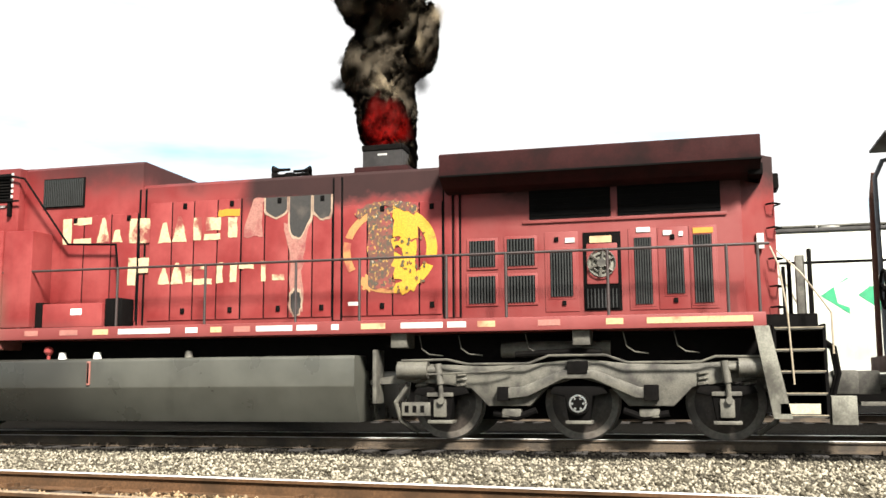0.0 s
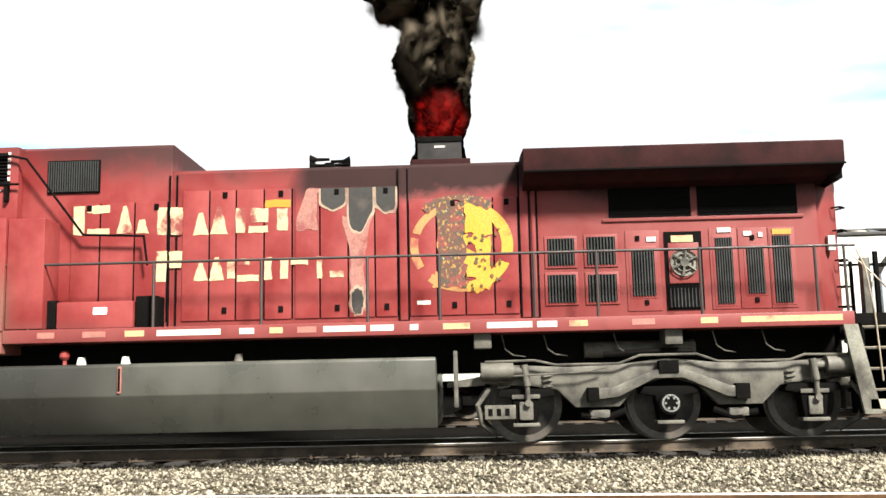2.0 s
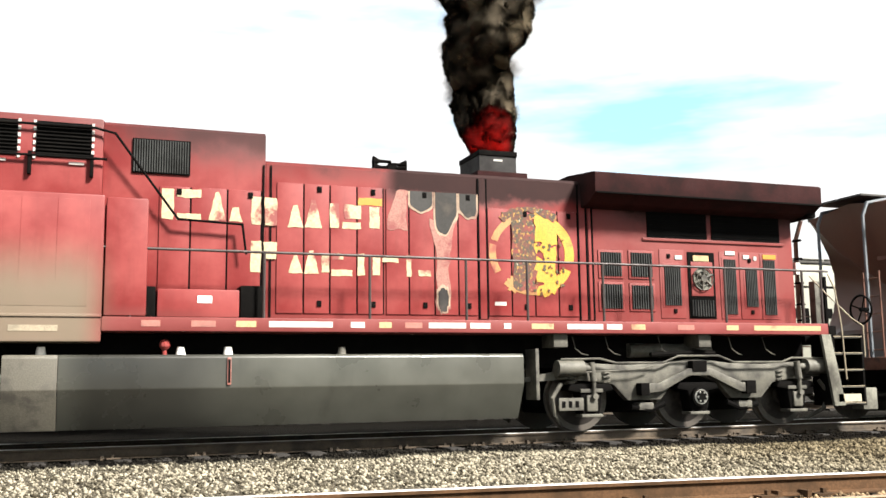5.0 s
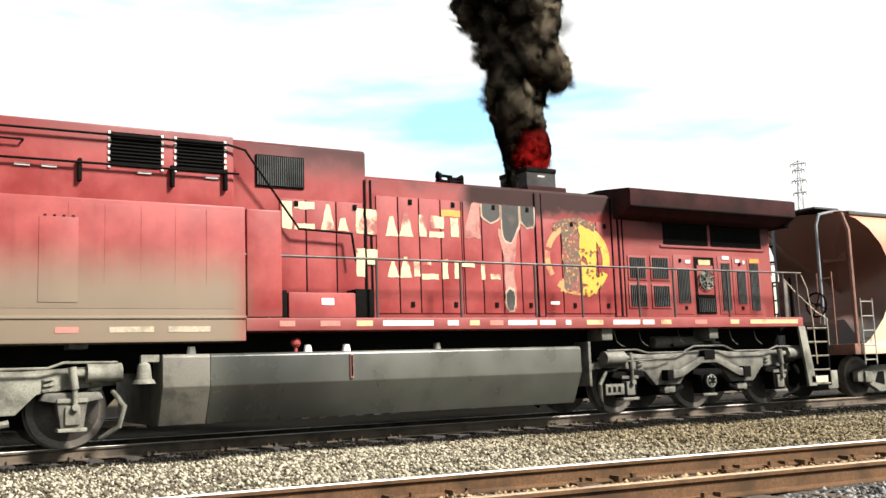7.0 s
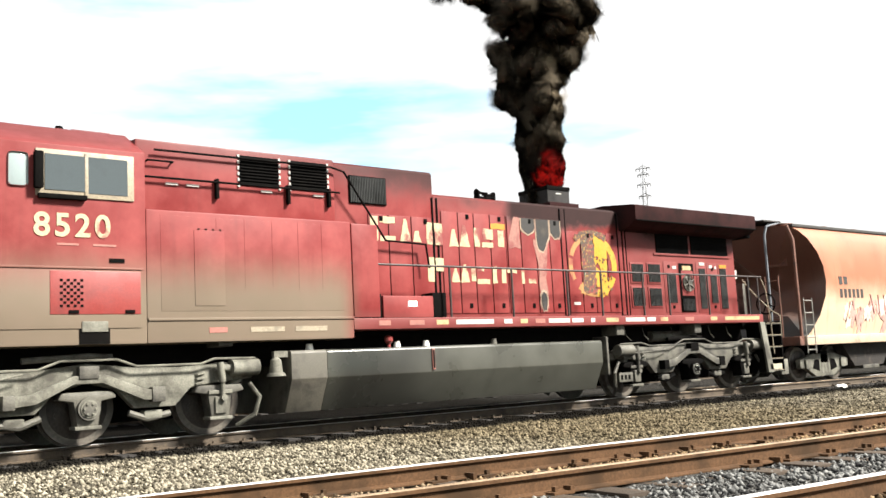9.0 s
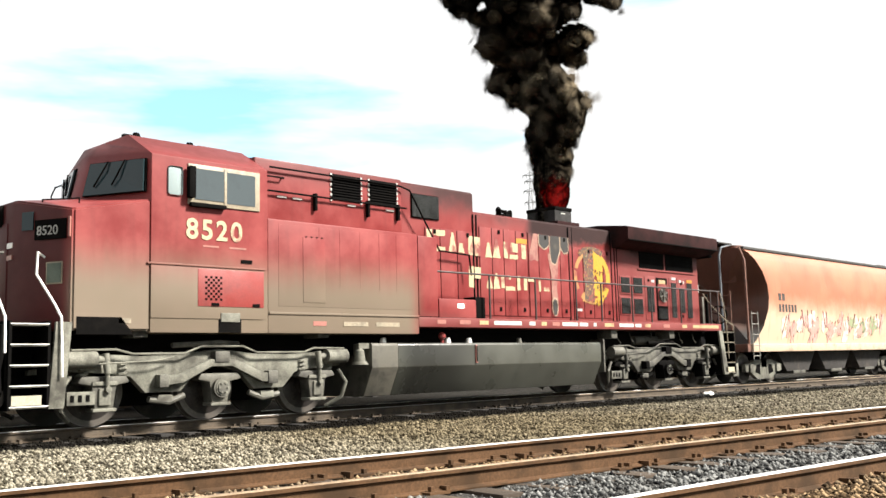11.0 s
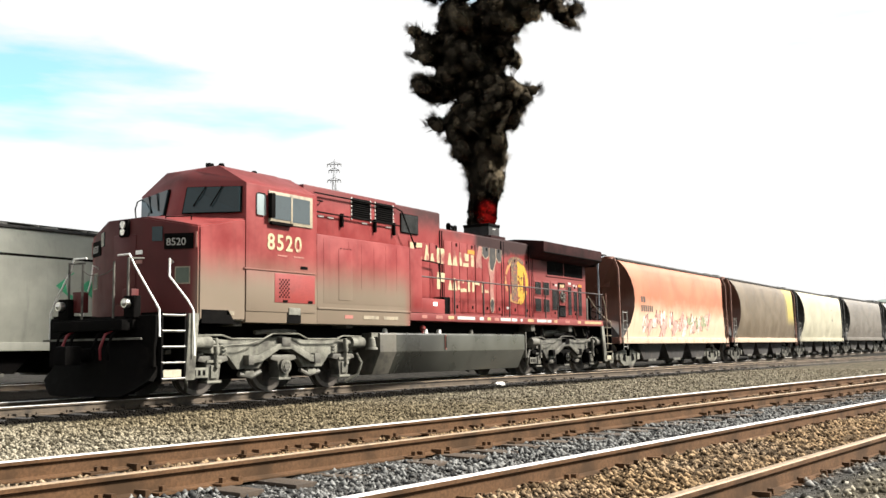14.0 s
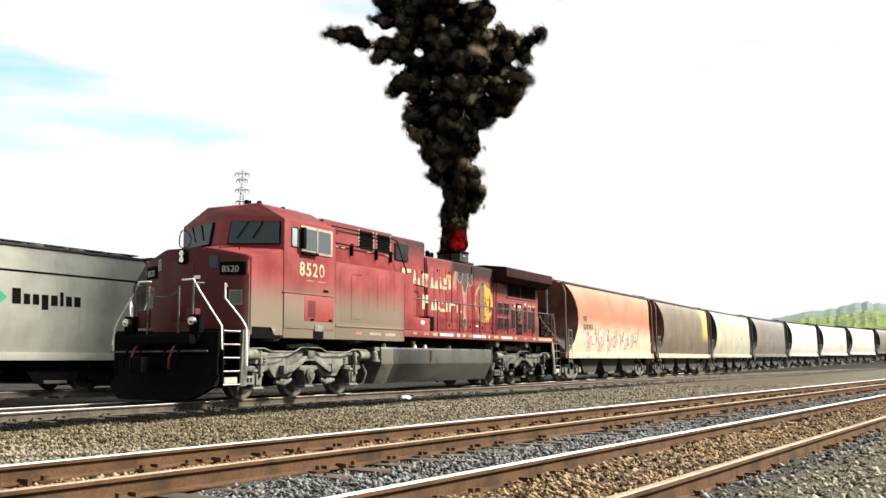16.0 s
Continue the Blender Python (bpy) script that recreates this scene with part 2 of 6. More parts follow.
def ballast_mat(name, stones):
    n = Nodes(name)
    src = n.island() if stones else n.noise(26, 3, 0.7)
    x, y, z = n.xyz()
    wide = n.noise(0.5, 4, 0.6)
    lo, hi = (0.0, 1.0) if stones else (0.3, 0.7)
    grey = n.mix(n.range(src, lo, hi), (0.009, 0.009, 0.0095), (0.175, 0.175, 0.168))
    tan = n.mix(n.range(src, lo, hi), (0.036, 0.031, 0.021), (0.285, 0.257, 0.197))
    # sandy stone beside the train's track, blue-grey stone between the nearer ones, rusty dust in their gauges
    across = n.math("ADD", y, n.math("MULTIPLY", x, 0.114))
    col = n.mix(n.range(n.math("ADD", across, n.math("MULTIPLY", wide, 1.2)), 7.3, 9.0), grey, tan)
    g1 = n.math("MULTIPLY", n.range(across, 6.0, 6.4), n.range(across, 7.9, 7.5))
    g2 = n.math("MULTIPLY", n.range(across, 2.3, 2.7), n.range(across, 4.3, 3.9))
    near = n.range(n.math("ADD", across, n.math("MULTIPLY", wide, 0.6)), 2.7, 2.3)
    col = n.mix(near, col, tan)
    col = n.mix(n.math("MULTIPLY", n.math("MAXIMUM", g1, g2), n.range(wide, 0.25, 0.6, 0.7, 1.0)), col, n.mix(n.range(src, lo, hi), (0.026, 0.017, 0.010), (0.27, 0.185, 0.105)))
    if not stones:
        col = n.mix(0.45, col, (0.0257, 0.022, 0.0183))
        n.bump(n.noise(30, 6, 0.75), 1.0, 0.05)
    # darker stone along the far stretch
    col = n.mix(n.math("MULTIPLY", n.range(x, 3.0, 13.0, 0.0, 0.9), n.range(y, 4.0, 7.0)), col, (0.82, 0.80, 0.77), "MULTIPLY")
    # a darker brown patch where the yard track branches off
    brown_patch = n.math("MULTIPLY", n.range(n.math("ADD", x, n.math("MULTIPLY", wide, 3.0)), 8.0, 12.0), n.range(n.math("ADD", x, n.math("MULTIPLY", wide, 4.0)), 22.0, 15.0))
    col = n.mix(n.math("MULTIPLY", n.math("MULTIPLY", brown_patch, 0.8), n.range(y, 6.0, 9.0)), col, (0.62, 0.56, 0.45), "MULTIPLY")
    # shade beneath and behind the trains put into the colour, with oil and fines
    oil_and_shade = n.math("MULTIPLY", n.range(n.math("ADD", n.math("ADD", y, wide), n.math("MULTIPLY", n.math("MAXIMUM", x, 0.0), 0.06)), 13.6, 14.3), n.range(n.math("ADD", y, wide), 60.0, 48.0))
    col = n.mix(n.math("MULTIPLY", oil_and_shade, 0.97), col, (0.0035, 0.0032, 0.003))
    # grey dust round the track that branches off towards the near side
    branch = n.math("MULTIPLY", n.range(n.math("ADD", n.math("ADD", y, n.math("MULTIPLY", x, 0.12)), wide), 16.2, 16.9), n.range(x, 18.0, 26.0))
    col = n.mix(n.math("MULTIPLY", branch, 0.88), col, n.mix(n.range(src, lo, hi), (0.008, 0.0075, 0.007), (0.055, 0.052, 0.047)))
    n.bsdf.inputs["Specular IOR Level"].default_value = 0.02
    return n.finish(col, 1.0)


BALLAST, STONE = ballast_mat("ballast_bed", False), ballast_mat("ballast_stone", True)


def hopper_paint(name, base, base2=None, split=3.0, patch=None):
    """Faded enamel with chalky streaks; base2 a second colour low on the side; patch a large painted area at one end."""
    n = Nodes(name)
    x, y, z = n.xyz()
    fine, wide, streak = n.noise(30, 4), n.noise(0.9, 5, 0.6), n.noise(1.0, 5, 0.65, (4, 4, 0.35))
    col = n.mix(n.range(wide, 0.3, 0.7), dark(base, 0.85), dark(base, 1.1))
    if base2:
        col = n.mix(n.range(n.math("ADD", z, wide), split + 0.9, split - 0.1), col, base2)
    if patch:
        col = n.mix(n.math("MULTIPLY", n.range(n.math("ADD", x, n.math("MULTIPLY", streak, 1.6)), 4.6, 5.2), n.range(z, 2.0, 2.7)), col, patch)
    col = n.mix(n.range(streak, 0.5, 0.85, 0, 0.5), col, dark(base, 0.45))
    n.bump(fine, 0.1, 0.003)
    return n.finish(col, n.range(wide, 0.3, 0.7, 0.45, 0.65))


def smoke_mat(name, col, alpha, glow=None, pale=0.0):
    """Soot, tan in some billows, thinning out to the rim of each wisp; glow is the colour of burning gas."""
    n = Nodes(name)
    c = n.mix(n.island() if alpha < 1 else n.range(n.noise(2.2, 4, 0.6), 0.35, 0.7), dark(col, 0.7), dark(col, 1.35))
    if pale:
        c = n.mix(n.range(n.random(), 0.64, 1.0, 0.0, pale), c, (0.23, 0.185, 0.12))
    n.finish(c, 1.0)
    n.bsdf.inputs["Specular IOR Level"].default_value = 0.0
    if alpha < 1:
        a = n.t.nodes.new("ShaderNodeAttribute")
        a.attribute_name = "wisp"
        thin = n.range(a.outputs["Fac"], 0.0, 1.0, 0.0, alpha)
        n.link(n.math("MULTIPLY", thin, n.range(a.outputs["Fac"], 0.0, 0.9)), n.bsdf.inputs["Alpha"])
    if glow:
        n.bsdf.inputs["Emission Color"].default_value = (*glow, 1)
        n.link(n.range(n.noise(1.6, 2, 0.5), 0.30, 0.70, 0.015, 0.13), n.bsdf.inputs["Emission Strength"])
    return n.mat


SMOKE = [smoke_mat("soot_smoke_core", (0.033, 0.027, 0.0192), 1.0, pale=0.15), smoke_mat("soot_smoke_veil", (0.038, 0.031, 0.022), 0.92, pale=0.25),
         smoke_mat("soot_smoke_haze", (0.070, 0.058, 0.042), 0.6, pale=0.55)]
FLAME = [smoke_mat("flame_glow", (0.02, 0.005, 0.004), 1.0, (1.0, 0.022, 0.012)), smoke_mat("flame_veil", (0.02, 0.005, 0.004), 0.7, (1.0, 0.02, 0.014)), smoke_mat("flame_haze", (0.02, 0.006, 0.005), 0.32, (0.8, 0.03, 0.025))]


# ---- mesh helpers ----
def box(bm, x0, x1, y0, y1, z0, z1, bev=0.0):
    m = Matrix.LocRotScale(((x0 + x1) / 2, (y0 + y1) / 2, (z0 + z1) / 2), None, (abs(x1 - x0), abs(y1 - y0), abs(z1 - z0)))
    vs = bmesh.ops.create_cube(bm, size=1, matrix=m)["verts"]
    if bev:
        bmesh.ops.bevel(bm, geom=list({e for v in vs for e in v.link_edges}), offset=bev, segments=2, affect="EDGES", profile=0.6)
    return bm


def cyl(bm, a, b, r1, r2=None, n=20):
    a, b = Vector(a), Vector(b)
    m = Matrix.Translation((a + b) / 2) @ (b - a).to_track_quat("Z", "Y").to_matrix().to_4x4()
    bmesh.ops.create_cone(bm, cap_ends=True, segments=n, radius1=r1, radius2=r1 if r2 is None else r2, depth=(b - a).length, matrix=m)
    return bm


def ball(bm, c, r, n=10):
    bmesh.ops.create_uvsphere(bm, u_segments=n, v_segments=max(4, n // 2), radius=r, matrix=Matrix.Translation(c))
    return bm


def tube(bm, pts, r, n=8):
    """A round bar along a line of points, in one piece."""
    P = [Vector(p) for p in pts]
    side, rings = None, []
    for i, p in enumerate(P):
        a = (p - P[i - 1]).normalized() if i else (P[1] - p).normalized()
        b = (P[i + 1] - p).normalized() if i + 1 < len(P) else a
        t = (a + b).normalized() if (a + b).length > 1e-6 else a
        side = t.orthogonal().normalized() if side is None else (side - t * side.dot(t)).normalized()
        up = t.cross(side)
        grow = 1 / max(0.5, t.dot(a))
        rings.append([bm.verts.new(p + (side * math.cos(k * 2 * math.pi / n) + up * math.sin(k * 2 * math.pi / n)) * r * min(grow, 1.3)) for k in range(n)])
    fs = [bm.faces.new(rings[0][::-1]), bm.faces.new(rings[-1])]
    for u, v in zip(rings, rings[1:]):
        for k in range(n):
            fs.append(bm.faces.new((u[k], u[(k + 1) % n], v[(k + 1) % n], v[k])))
    bmesh.ops.recalc_face_normals(bm, faces=fs)
    return bm


def prism(bm, pts, a, b, axis="y", bev=0.0):
    """A flat outline, pushed from a to b along an axis. Outline in (x, z) for y, (y, z) for x, (x, y) for z."""
    put = {"y": lambda p, w: (p[0], w, p[1]), "x": lambda p, w: (w, p[0], p[1]), "z": lambda p, w: (p[0], p[1], w)}[axis]
    lo = [bm.verts.new(put(p, a)) for p in pts]
    hi = [bm.verts.new(put(p, b)) for p in pts]
    fs = [bm.faces.new(lo), bm.faces.new(hi[::-1])]
    k = len(pts)
    fs += [bm.faces.new((lo[i], hi[i], hi[(i + 1) % k], lo[(i + 1) % k])) for i in range(k)]
    bmesh.ops.recalc_face_normals(bm, faces=fs)
    if bev:
        bmesh.ops.bevel(bm, geom=list({e for f in fs for e in f.edges}), offset=bev, segments=2, affect="EDGES", profile=0.6)
    return bm


def mesh_of(name, bm, *mats):
    me = bpy.data.meshes.new(name)
    bm.normal_update()
    bm.to_mesh(me)
    bm.free()
    for m in mats:
        me.materials.append(m)
    me.shade_smooth()
    me.set_sharp_from_angle(angle=radians(32))
    return me


def part(name, bm, material, parent, label=""):
    ob = new(name, mesh_of(name, bm, material))
    ob.parent = parent
    return tagged(ob, label)


def thing(name, label, category, group="", kind="", at=None):
    ob = new(name)
    if at is not None:
        ob.matrix_basis = at
    return tagged(ob, label, category, group, kind)


def B():
    return bmesh.new()


def blob(cx, cz, rx, rz, seed, rough=0.25, n=40, drip=0.0):
    """An uneven outline round a centre, with drips downwards."""
    out = []
    for i in range(n):
        a = 2 * math.pi * i / n
        k = 1 + rough * (noise.noise((math.cos(a) * 2.2 + seed * 7.1, math.sin(a) * 2.2, seed)) + 0.5 * noise.noise((math.cos(a) * 6 + seed, math.sin(a) * 6, seed * 3.3)))
        z = math.sin(a) * rz * k
        if drip and z < 0:
            z *= 1 + drip * max(0, noise.noise((math.cos(a) * 4 + seed * 2.7, 0.3, seed)))
        out.append((cx + math.cos(a) * rx * k, cz + z))
    return out


def lettering(text, size, material, parent, place, name="number", label="", depth=0.003, bold=0.0, spacing=1.0):
    cu = bpy.data.curves.new(name, "FONT")
    cu.body, cu.size, cu.extrude, cu.offset, cu.space_character = text, size, depth, bold, spacing
    tmp = new(name, cu)
    bpy.context.view_layer.update()
    me = bpy.data.meshes.new_from_object(tmp)
    bpy.data.objects.remove(tmp)
    me.materials.append(material)
    ob = new(name, me)
    ob.parent = parent
    ob.matrix_basis = place
    return tagged(ob, label)


# ---- ground, rails, distance ----
def rail_line(a, m):
    """The straight near tracks: y of a rail at x."""
    return lambda x: a + m * (x - 10)


def ground_z(x, y):
    z = 0.035 * noise.noise((x * 0.8, y * 0.8, 0)) + 0.02 * noise.noise((x * 2.7, y * 2.7, 5))
    u = max(0.0, x - 35.0)
    across = y + 0.114 * x
    fill = 0.022 if 6.2 < across < 7.7 else 0.055 if across < 4.1 else 0.0      # stone between the rails of the near tracks
    return z - 0.03 + fill + 0.00005 * min(u, 160.0) ** 2


def build_ground():
    xs = [-2500, -600, -150, -60, -30] + list(np.arange(-20, 60, 0.5)) + [60 + 5 * i for i in range(37)] + [300, 600, 1200, 3000]
    ys = [-2500, -500, -100, -30, -10] + list(np.arange(-4, 30, 0.5)) + [32, 36, 42, 50, 60, 90, 150, 400, 1000, 3000]
    me = bpy.data.meshes.new("ground")
    vs = [(x, y, ground_z(x, y)) for x in xs for y in ys]
    k = len(ys)
    fs = [(i * k + j, (i + 1) * k + j, (i + 1) * k + j + 1, i * k + j + 1) for i in range(len(xs) - 1) for j in range(k - 1)]
    me.from_pydata([tuple(map(float, v)) for v in vs], [], fs)
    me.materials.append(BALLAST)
    me.shade_smooth()
    tagged(new("ground", me), "sandy and grey crushed stone of a railway yard", "ground", kind="structure")


build_ground()


def rail_mesh(line, z0, mat, head):
    """One rail along a list of points (x, y, z): foot, web and head, with a polished running surface."""
    prof = [(-0.07, 0.0), (0.07, 0.0), (0.07, 0.012), (0.012, 0.03), (0.010, 0.125), (0.036, 0.135), (0.036, 0.163), (0.026, 0.170), (-0.026, 0.170), (-0.036, 0.163), (-0.036, 0.135), (-0.010, 0.125), (-0.012, 0.03), (-0.07, 0.012)]
    bm = B()
    rings = []
    for i, p in enumerate(line):
        q = Vector(line[min(i + 1, len(line) - 1)]) - Vector(line[max(i - 1, 0)])
        side = Vector((-q.y, q.x, 0)).normalized()
        rings.append([bm.verts.new(Vector(p) + side * a + Vector((0, 0, z0 + b))) for a, b in prof])
    k = len(prof)
    for r, s in zip(rings, rings[1:]):
        for i in range(k):
            f = bm.faces.new((r[i], r[(i + 1) % k], s[(i + 1) % k], s[i]))
            f.material_index = 1 if i in (6, 7, 8) else 0
    bmesh.ops.recalc_face_normals(bm, faces=bm.faces)
    return mesh_of("rail", bm, mat, head)


def track(name, label, centre, x0, x1, step, mat):
    """Two rails with their base plates and anchors; ties are added at the end of the file."""
    tr = thing(name, label, "railway track", kind="structure")
    xs = list(np.arange(x0, x1 + step, step))
    for s in (-0.7525, 0.7525):
        line = []
        for x in xs:
            (a, b, c), (d, e, f) = centre(x), centre(x + 0.1)
            u = Vector((d - a, e - b, 0)).normalized()
            line.append((a - u.y * s, b + u.x * s, c))
        ob = new("rail", rail_mesh(line, 0.0, mat, DULLHEAD if s < 0 and mat == RUST or name == "track_5" else HEAD))
        ob.parent = tr
        tagged(ob, "rusty steel rail with a dull head" if s < 0 and mat == RUST or name == "track_5" else "steel rail with polished head")
    return tr


def c_train(x):
    (a, b, c), _ = path(x)
    return a, b, c


def c_mid(x):
    return x, 5.745 - 0.12 * (x - 10), 0.0


def c_near(x):
    return x, 2.19 - 0.108 * (x - 10), 0.0


def c_far(x):
    return x, 26.0, 0.0


def c_branch(x):
    """A yard track that leaves the train's track by a switch and runs towards the near side."""
    u = x - 16.0
    return x, TRACK_Y - (0.0075 * u * u if u < 8.0 else 0.48 + 0.12 * (u - 8.0)), 0.0


TRACKS = [
    (track("track_1", "oily running track with dark rails", c_train, -60, 215, 5, RUSTDARK), c_train, -20, 60),
    (track("track_2", "rusty yard track with shiny rail heads", c_mid, -35, 120, 5, RUST), c_mid, -14, 60),
    (track("track_3", "rusty yard track with grey ballast", c_near, -35, 90, 5, RUST), c_near, -10, 45),
    (track("track_4", "rusty track beneath parked hopper cars", c_far, -60, 120, 5, RUSTDARK), c_far, -12, 34),
    (track("track_5", "oily yard track branching off the running track", c_branch, 17, 125, 2, RUSTDARK), c_branch, 24, 62)]


def fastenings(centre, x0, x1, parent, mat):
    """Base plates, spikes and anchors at every tie."""
    bm = B()
    rng = random.Random(4)
    for i in range(int((x1 - x0) / 0.54)):
        a, b, c = centre(x0 + i * 0.54)
        for s in (-0.7525, 0.7525):
            y = b + s
            if rng.random() < 0.3:
                continue
            box(bm, a - 0.09, a + 0.09, y - 0.15, y + 0.15, c + 0.0, c + 0.022)
            for k in (-0.085, 0.085):
                x = a + rng.uniform(-0.05, 0.05)
                box(bm, x - 0.018, x + 0.018, y + k - 0.02, y + k + 0.02, c + 0.02, c + 0.06)
            x = a + rng.choice((-0.15, 0.15)) + rng.uniform(-0.02, 0.02)
            box(bm, x - 0.022, x + 0.022, y - 0.11, y + 0.11, c - 0.01, c + 0.05)
    ob = part("rail_fastenings", bm, mat, parent, "rusty base plates, spikes and anchors")
    tagged(ob, kind="stuff")


fastenings(c_mid, -14, 60, TRACKS[1][0], RUST)
fastenings(c_near, -10, 45, TRACKS[2][0], RUST)
fastenings(c_train, -12, 45, TRACKS[0][0], RUSTDARK)
fastenings(c_branch, 24, 50, TRACKS[4][0], RUSTDARK)


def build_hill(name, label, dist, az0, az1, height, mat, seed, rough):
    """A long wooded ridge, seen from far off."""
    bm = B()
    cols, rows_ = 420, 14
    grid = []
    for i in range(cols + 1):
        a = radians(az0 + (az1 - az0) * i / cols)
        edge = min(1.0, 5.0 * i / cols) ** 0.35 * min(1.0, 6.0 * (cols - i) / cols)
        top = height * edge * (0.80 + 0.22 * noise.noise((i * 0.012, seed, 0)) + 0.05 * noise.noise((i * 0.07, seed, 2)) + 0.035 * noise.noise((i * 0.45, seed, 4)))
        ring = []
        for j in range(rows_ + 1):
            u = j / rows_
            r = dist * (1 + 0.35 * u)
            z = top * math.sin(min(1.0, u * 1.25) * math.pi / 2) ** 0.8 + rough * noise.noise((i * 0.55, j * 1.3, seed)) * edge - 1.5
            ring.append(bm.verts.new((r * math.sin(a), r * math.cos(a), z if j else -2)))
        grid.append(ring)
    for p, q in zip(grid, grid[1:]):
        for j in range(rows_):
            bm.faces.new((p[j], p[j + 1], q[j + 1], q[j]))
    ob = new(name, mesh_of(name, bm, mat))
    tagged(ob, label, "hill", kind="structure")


def wood_mat(name, a, b, scale):
    n = Nodes(name)
    v = n.noise(scale, 6, 0.7)
    n.bump(v, 0.7, 3.0)
    return n.finish(n.mix(n.range(v, 0.35, 0.65), a, b), 0.95)


build_hill("backdrop_hill", "green wooded hill beyond the yard", 520, 77.5, 125, 40, wood_mat("spring_woods", (0.034, 0.058, 0.007), (0.092, 0.135, 0.015), 0.12), 3.0, 1.2)
# the ridge's haze is painted: paler, bluer wood colours
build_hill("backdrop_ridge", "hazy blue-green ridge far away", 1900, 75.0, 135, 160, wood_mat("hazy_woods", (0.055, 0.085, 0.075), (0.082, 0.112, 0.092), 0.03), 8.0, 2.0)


def build_pylon():
    py = thing("transmission_tower", "pale steel transmission tower far behind the trains", "tower", at=pose(195, 157, 0, 0, 0, 120))
    bm = B()
    for sx in (-1, 1):
        for sy in (-1, 1):
            cyl(bm, (sx * 2.2, sy * 2.2, 0), (sx * 0.35, sy * 0.35, 45), 0.10, 0.06, 6)
            cyl(bm, (sx * 0.35, sy * 0.35, 44), (0, 0, 50.5), 0.05, 0.04, 6)
    for i in range(14):
        z = i * 3.2
        w, v = 2.2 - 1.85 * z / 44, 2.2 - 1.85 * (z + 3.2) / 44
        for s in (-1, 1):
            tube(bm, [(-w, s * w, z), (v, s * v, z + 3.2)], 0.03, 5)
            tube(bm, [(s * w, -w, z), (s * v, v, z + 3.2)], 0.03, 5)
    steel = plain("galvanised_steel", (0.24, 0.24, 0.24), 0.6, 0.2, var=0.2)
    part("tower_body", bm, steel, py)
    for z, w in ((49.2, 1.8), (47.6, 1.4), (45.0, 1.7), (42.0, 1.5)):
        bm = B()
        tube(bm, [(-w, 0, z), (w, 0, z)], 0.15, 6)
        tube(bm, [(-w, 0, z), (0, 0, z + 0.7), (w, 0, z)], 0.07, 6)
        for k in (-w, -w / 2, w / 2, w):
            cyl(bm, (k, 0, z), (k, 0, z - 0.7), 0.10, n=6)
        part("crossarm", bm, steel, py)


build_pylon()


def build_switch_stand():
    sw = thing("switch_stand", "black switch stand with a low lever beside the track", "switch stand", at=pose(66.5, 12.9, 0.03))
    part("base", box(B(), -0.9, 0.9, -0.18, 0.18, 0, 0.12, 0.02), BLACK, sw)
    part("post", cyl(B(), (0.6, 0, 0.1), (0.6, 0, 0.85), 0.07, n=10), BLACK, sw)
    part("target", box(B(), 0.42, 0.78, -0.03, 0.03, 0.75, 1.15, 0.02), BLACK, sw)
    part("lever", tube(B(), [(0.6, 0, 0.3), (-0.5, -0.1, 0.2)], 0.03), BLACK, sw)


build_switch_stand()


def build_litter():
    bm = B()
    bmesh.ops.create_icosphere(bm, subdivisions=2, radius=0.14, matrix=Matrix.Diagonal((1.5, 0.8, 0.42, 1)))
    for v in bm.verts:
        v.co += 0.04 * noise.noise_vector(v.co * 9)
    ob = new("crumpled_wrapper", mesh_of("crumpled_wrapper", bm, WHITE))
    ob.matrix_basis = pose(22.8, 12.75, 0.06)
    tagged(ob, "crumpled white wrapper lying on the ballast", "litter")


build_litter()


# ---- the locomotive (its own space: x to its rear, y = 0 on the centre line, near side y < 0) ----
HS, WS = 1.02, 1.56     # half width of the long hood; of cab and walkway
loco = thing("diesel_locomotive", "weathered red diesel freight locomotive with soot-stained hood", "locomotive")


def slab(name, x0, x1, y0, y1, z0, z1, mat, parent=None, bev=0.012, label=""):
    return part(name, box(B(), x0, x1, y0, y1, z0, z1, bev), mat, parent or loco, label)


# underframe and walkway
slab("underframe", -9.6, 9.45, -0.95, 0.95, 1.2, 1.72, BLACK, label="black underframe")
slab("walkway", -2.56, 9.53, -WS, WS, 1.735, 1.93, RED, bev=0.02, label="red walkway sill with reflective strips")
slab("end_platform", 9.53, 10.25, -0.95, 0.95, 1.6, 1.93, BLACK)
STRIPS = [(-1.39, -1.06, 0), (-2.05, -1.8, 0), (-0.78, -0.5, 1), (-0.32, 0.6, 2), (0.87, 1.08, 2), (1.30, 1.49, 1), (1.70, 1.97, 0), (2.07, 2.67, 2), (2.74, 3.07, 2), (3.30, 3.42, 2), (3.77, 4.15, 1), (4.39, 5.03, 2), (5.10, 5.38, 2), (5.55, 5.81, 1), (6.43, 6.75, 0), (7.39, 7.63, 1), (7.95, 9.36, 1)]
STRIP_MATS = [plain("faded_pink_strip", (0.268, 0.108, 0.0864), 0.4, var=0.3), plain("worn_yellow_strip", (0.367, 0.259, 0.138), 0.35, var=0.35, dirt=(0.216, 0.0864, 0.0518)), plain("white_reflector", (0.397, 0.389, 0.363), 0.3, var=0.15)]
for a, b, k in STRIPS:
    slab("reflector_strip", a, b, -WS - 0.004, -WS + 0.004, 1.80, 1.885, STRIP_MATS[k], bev=0)
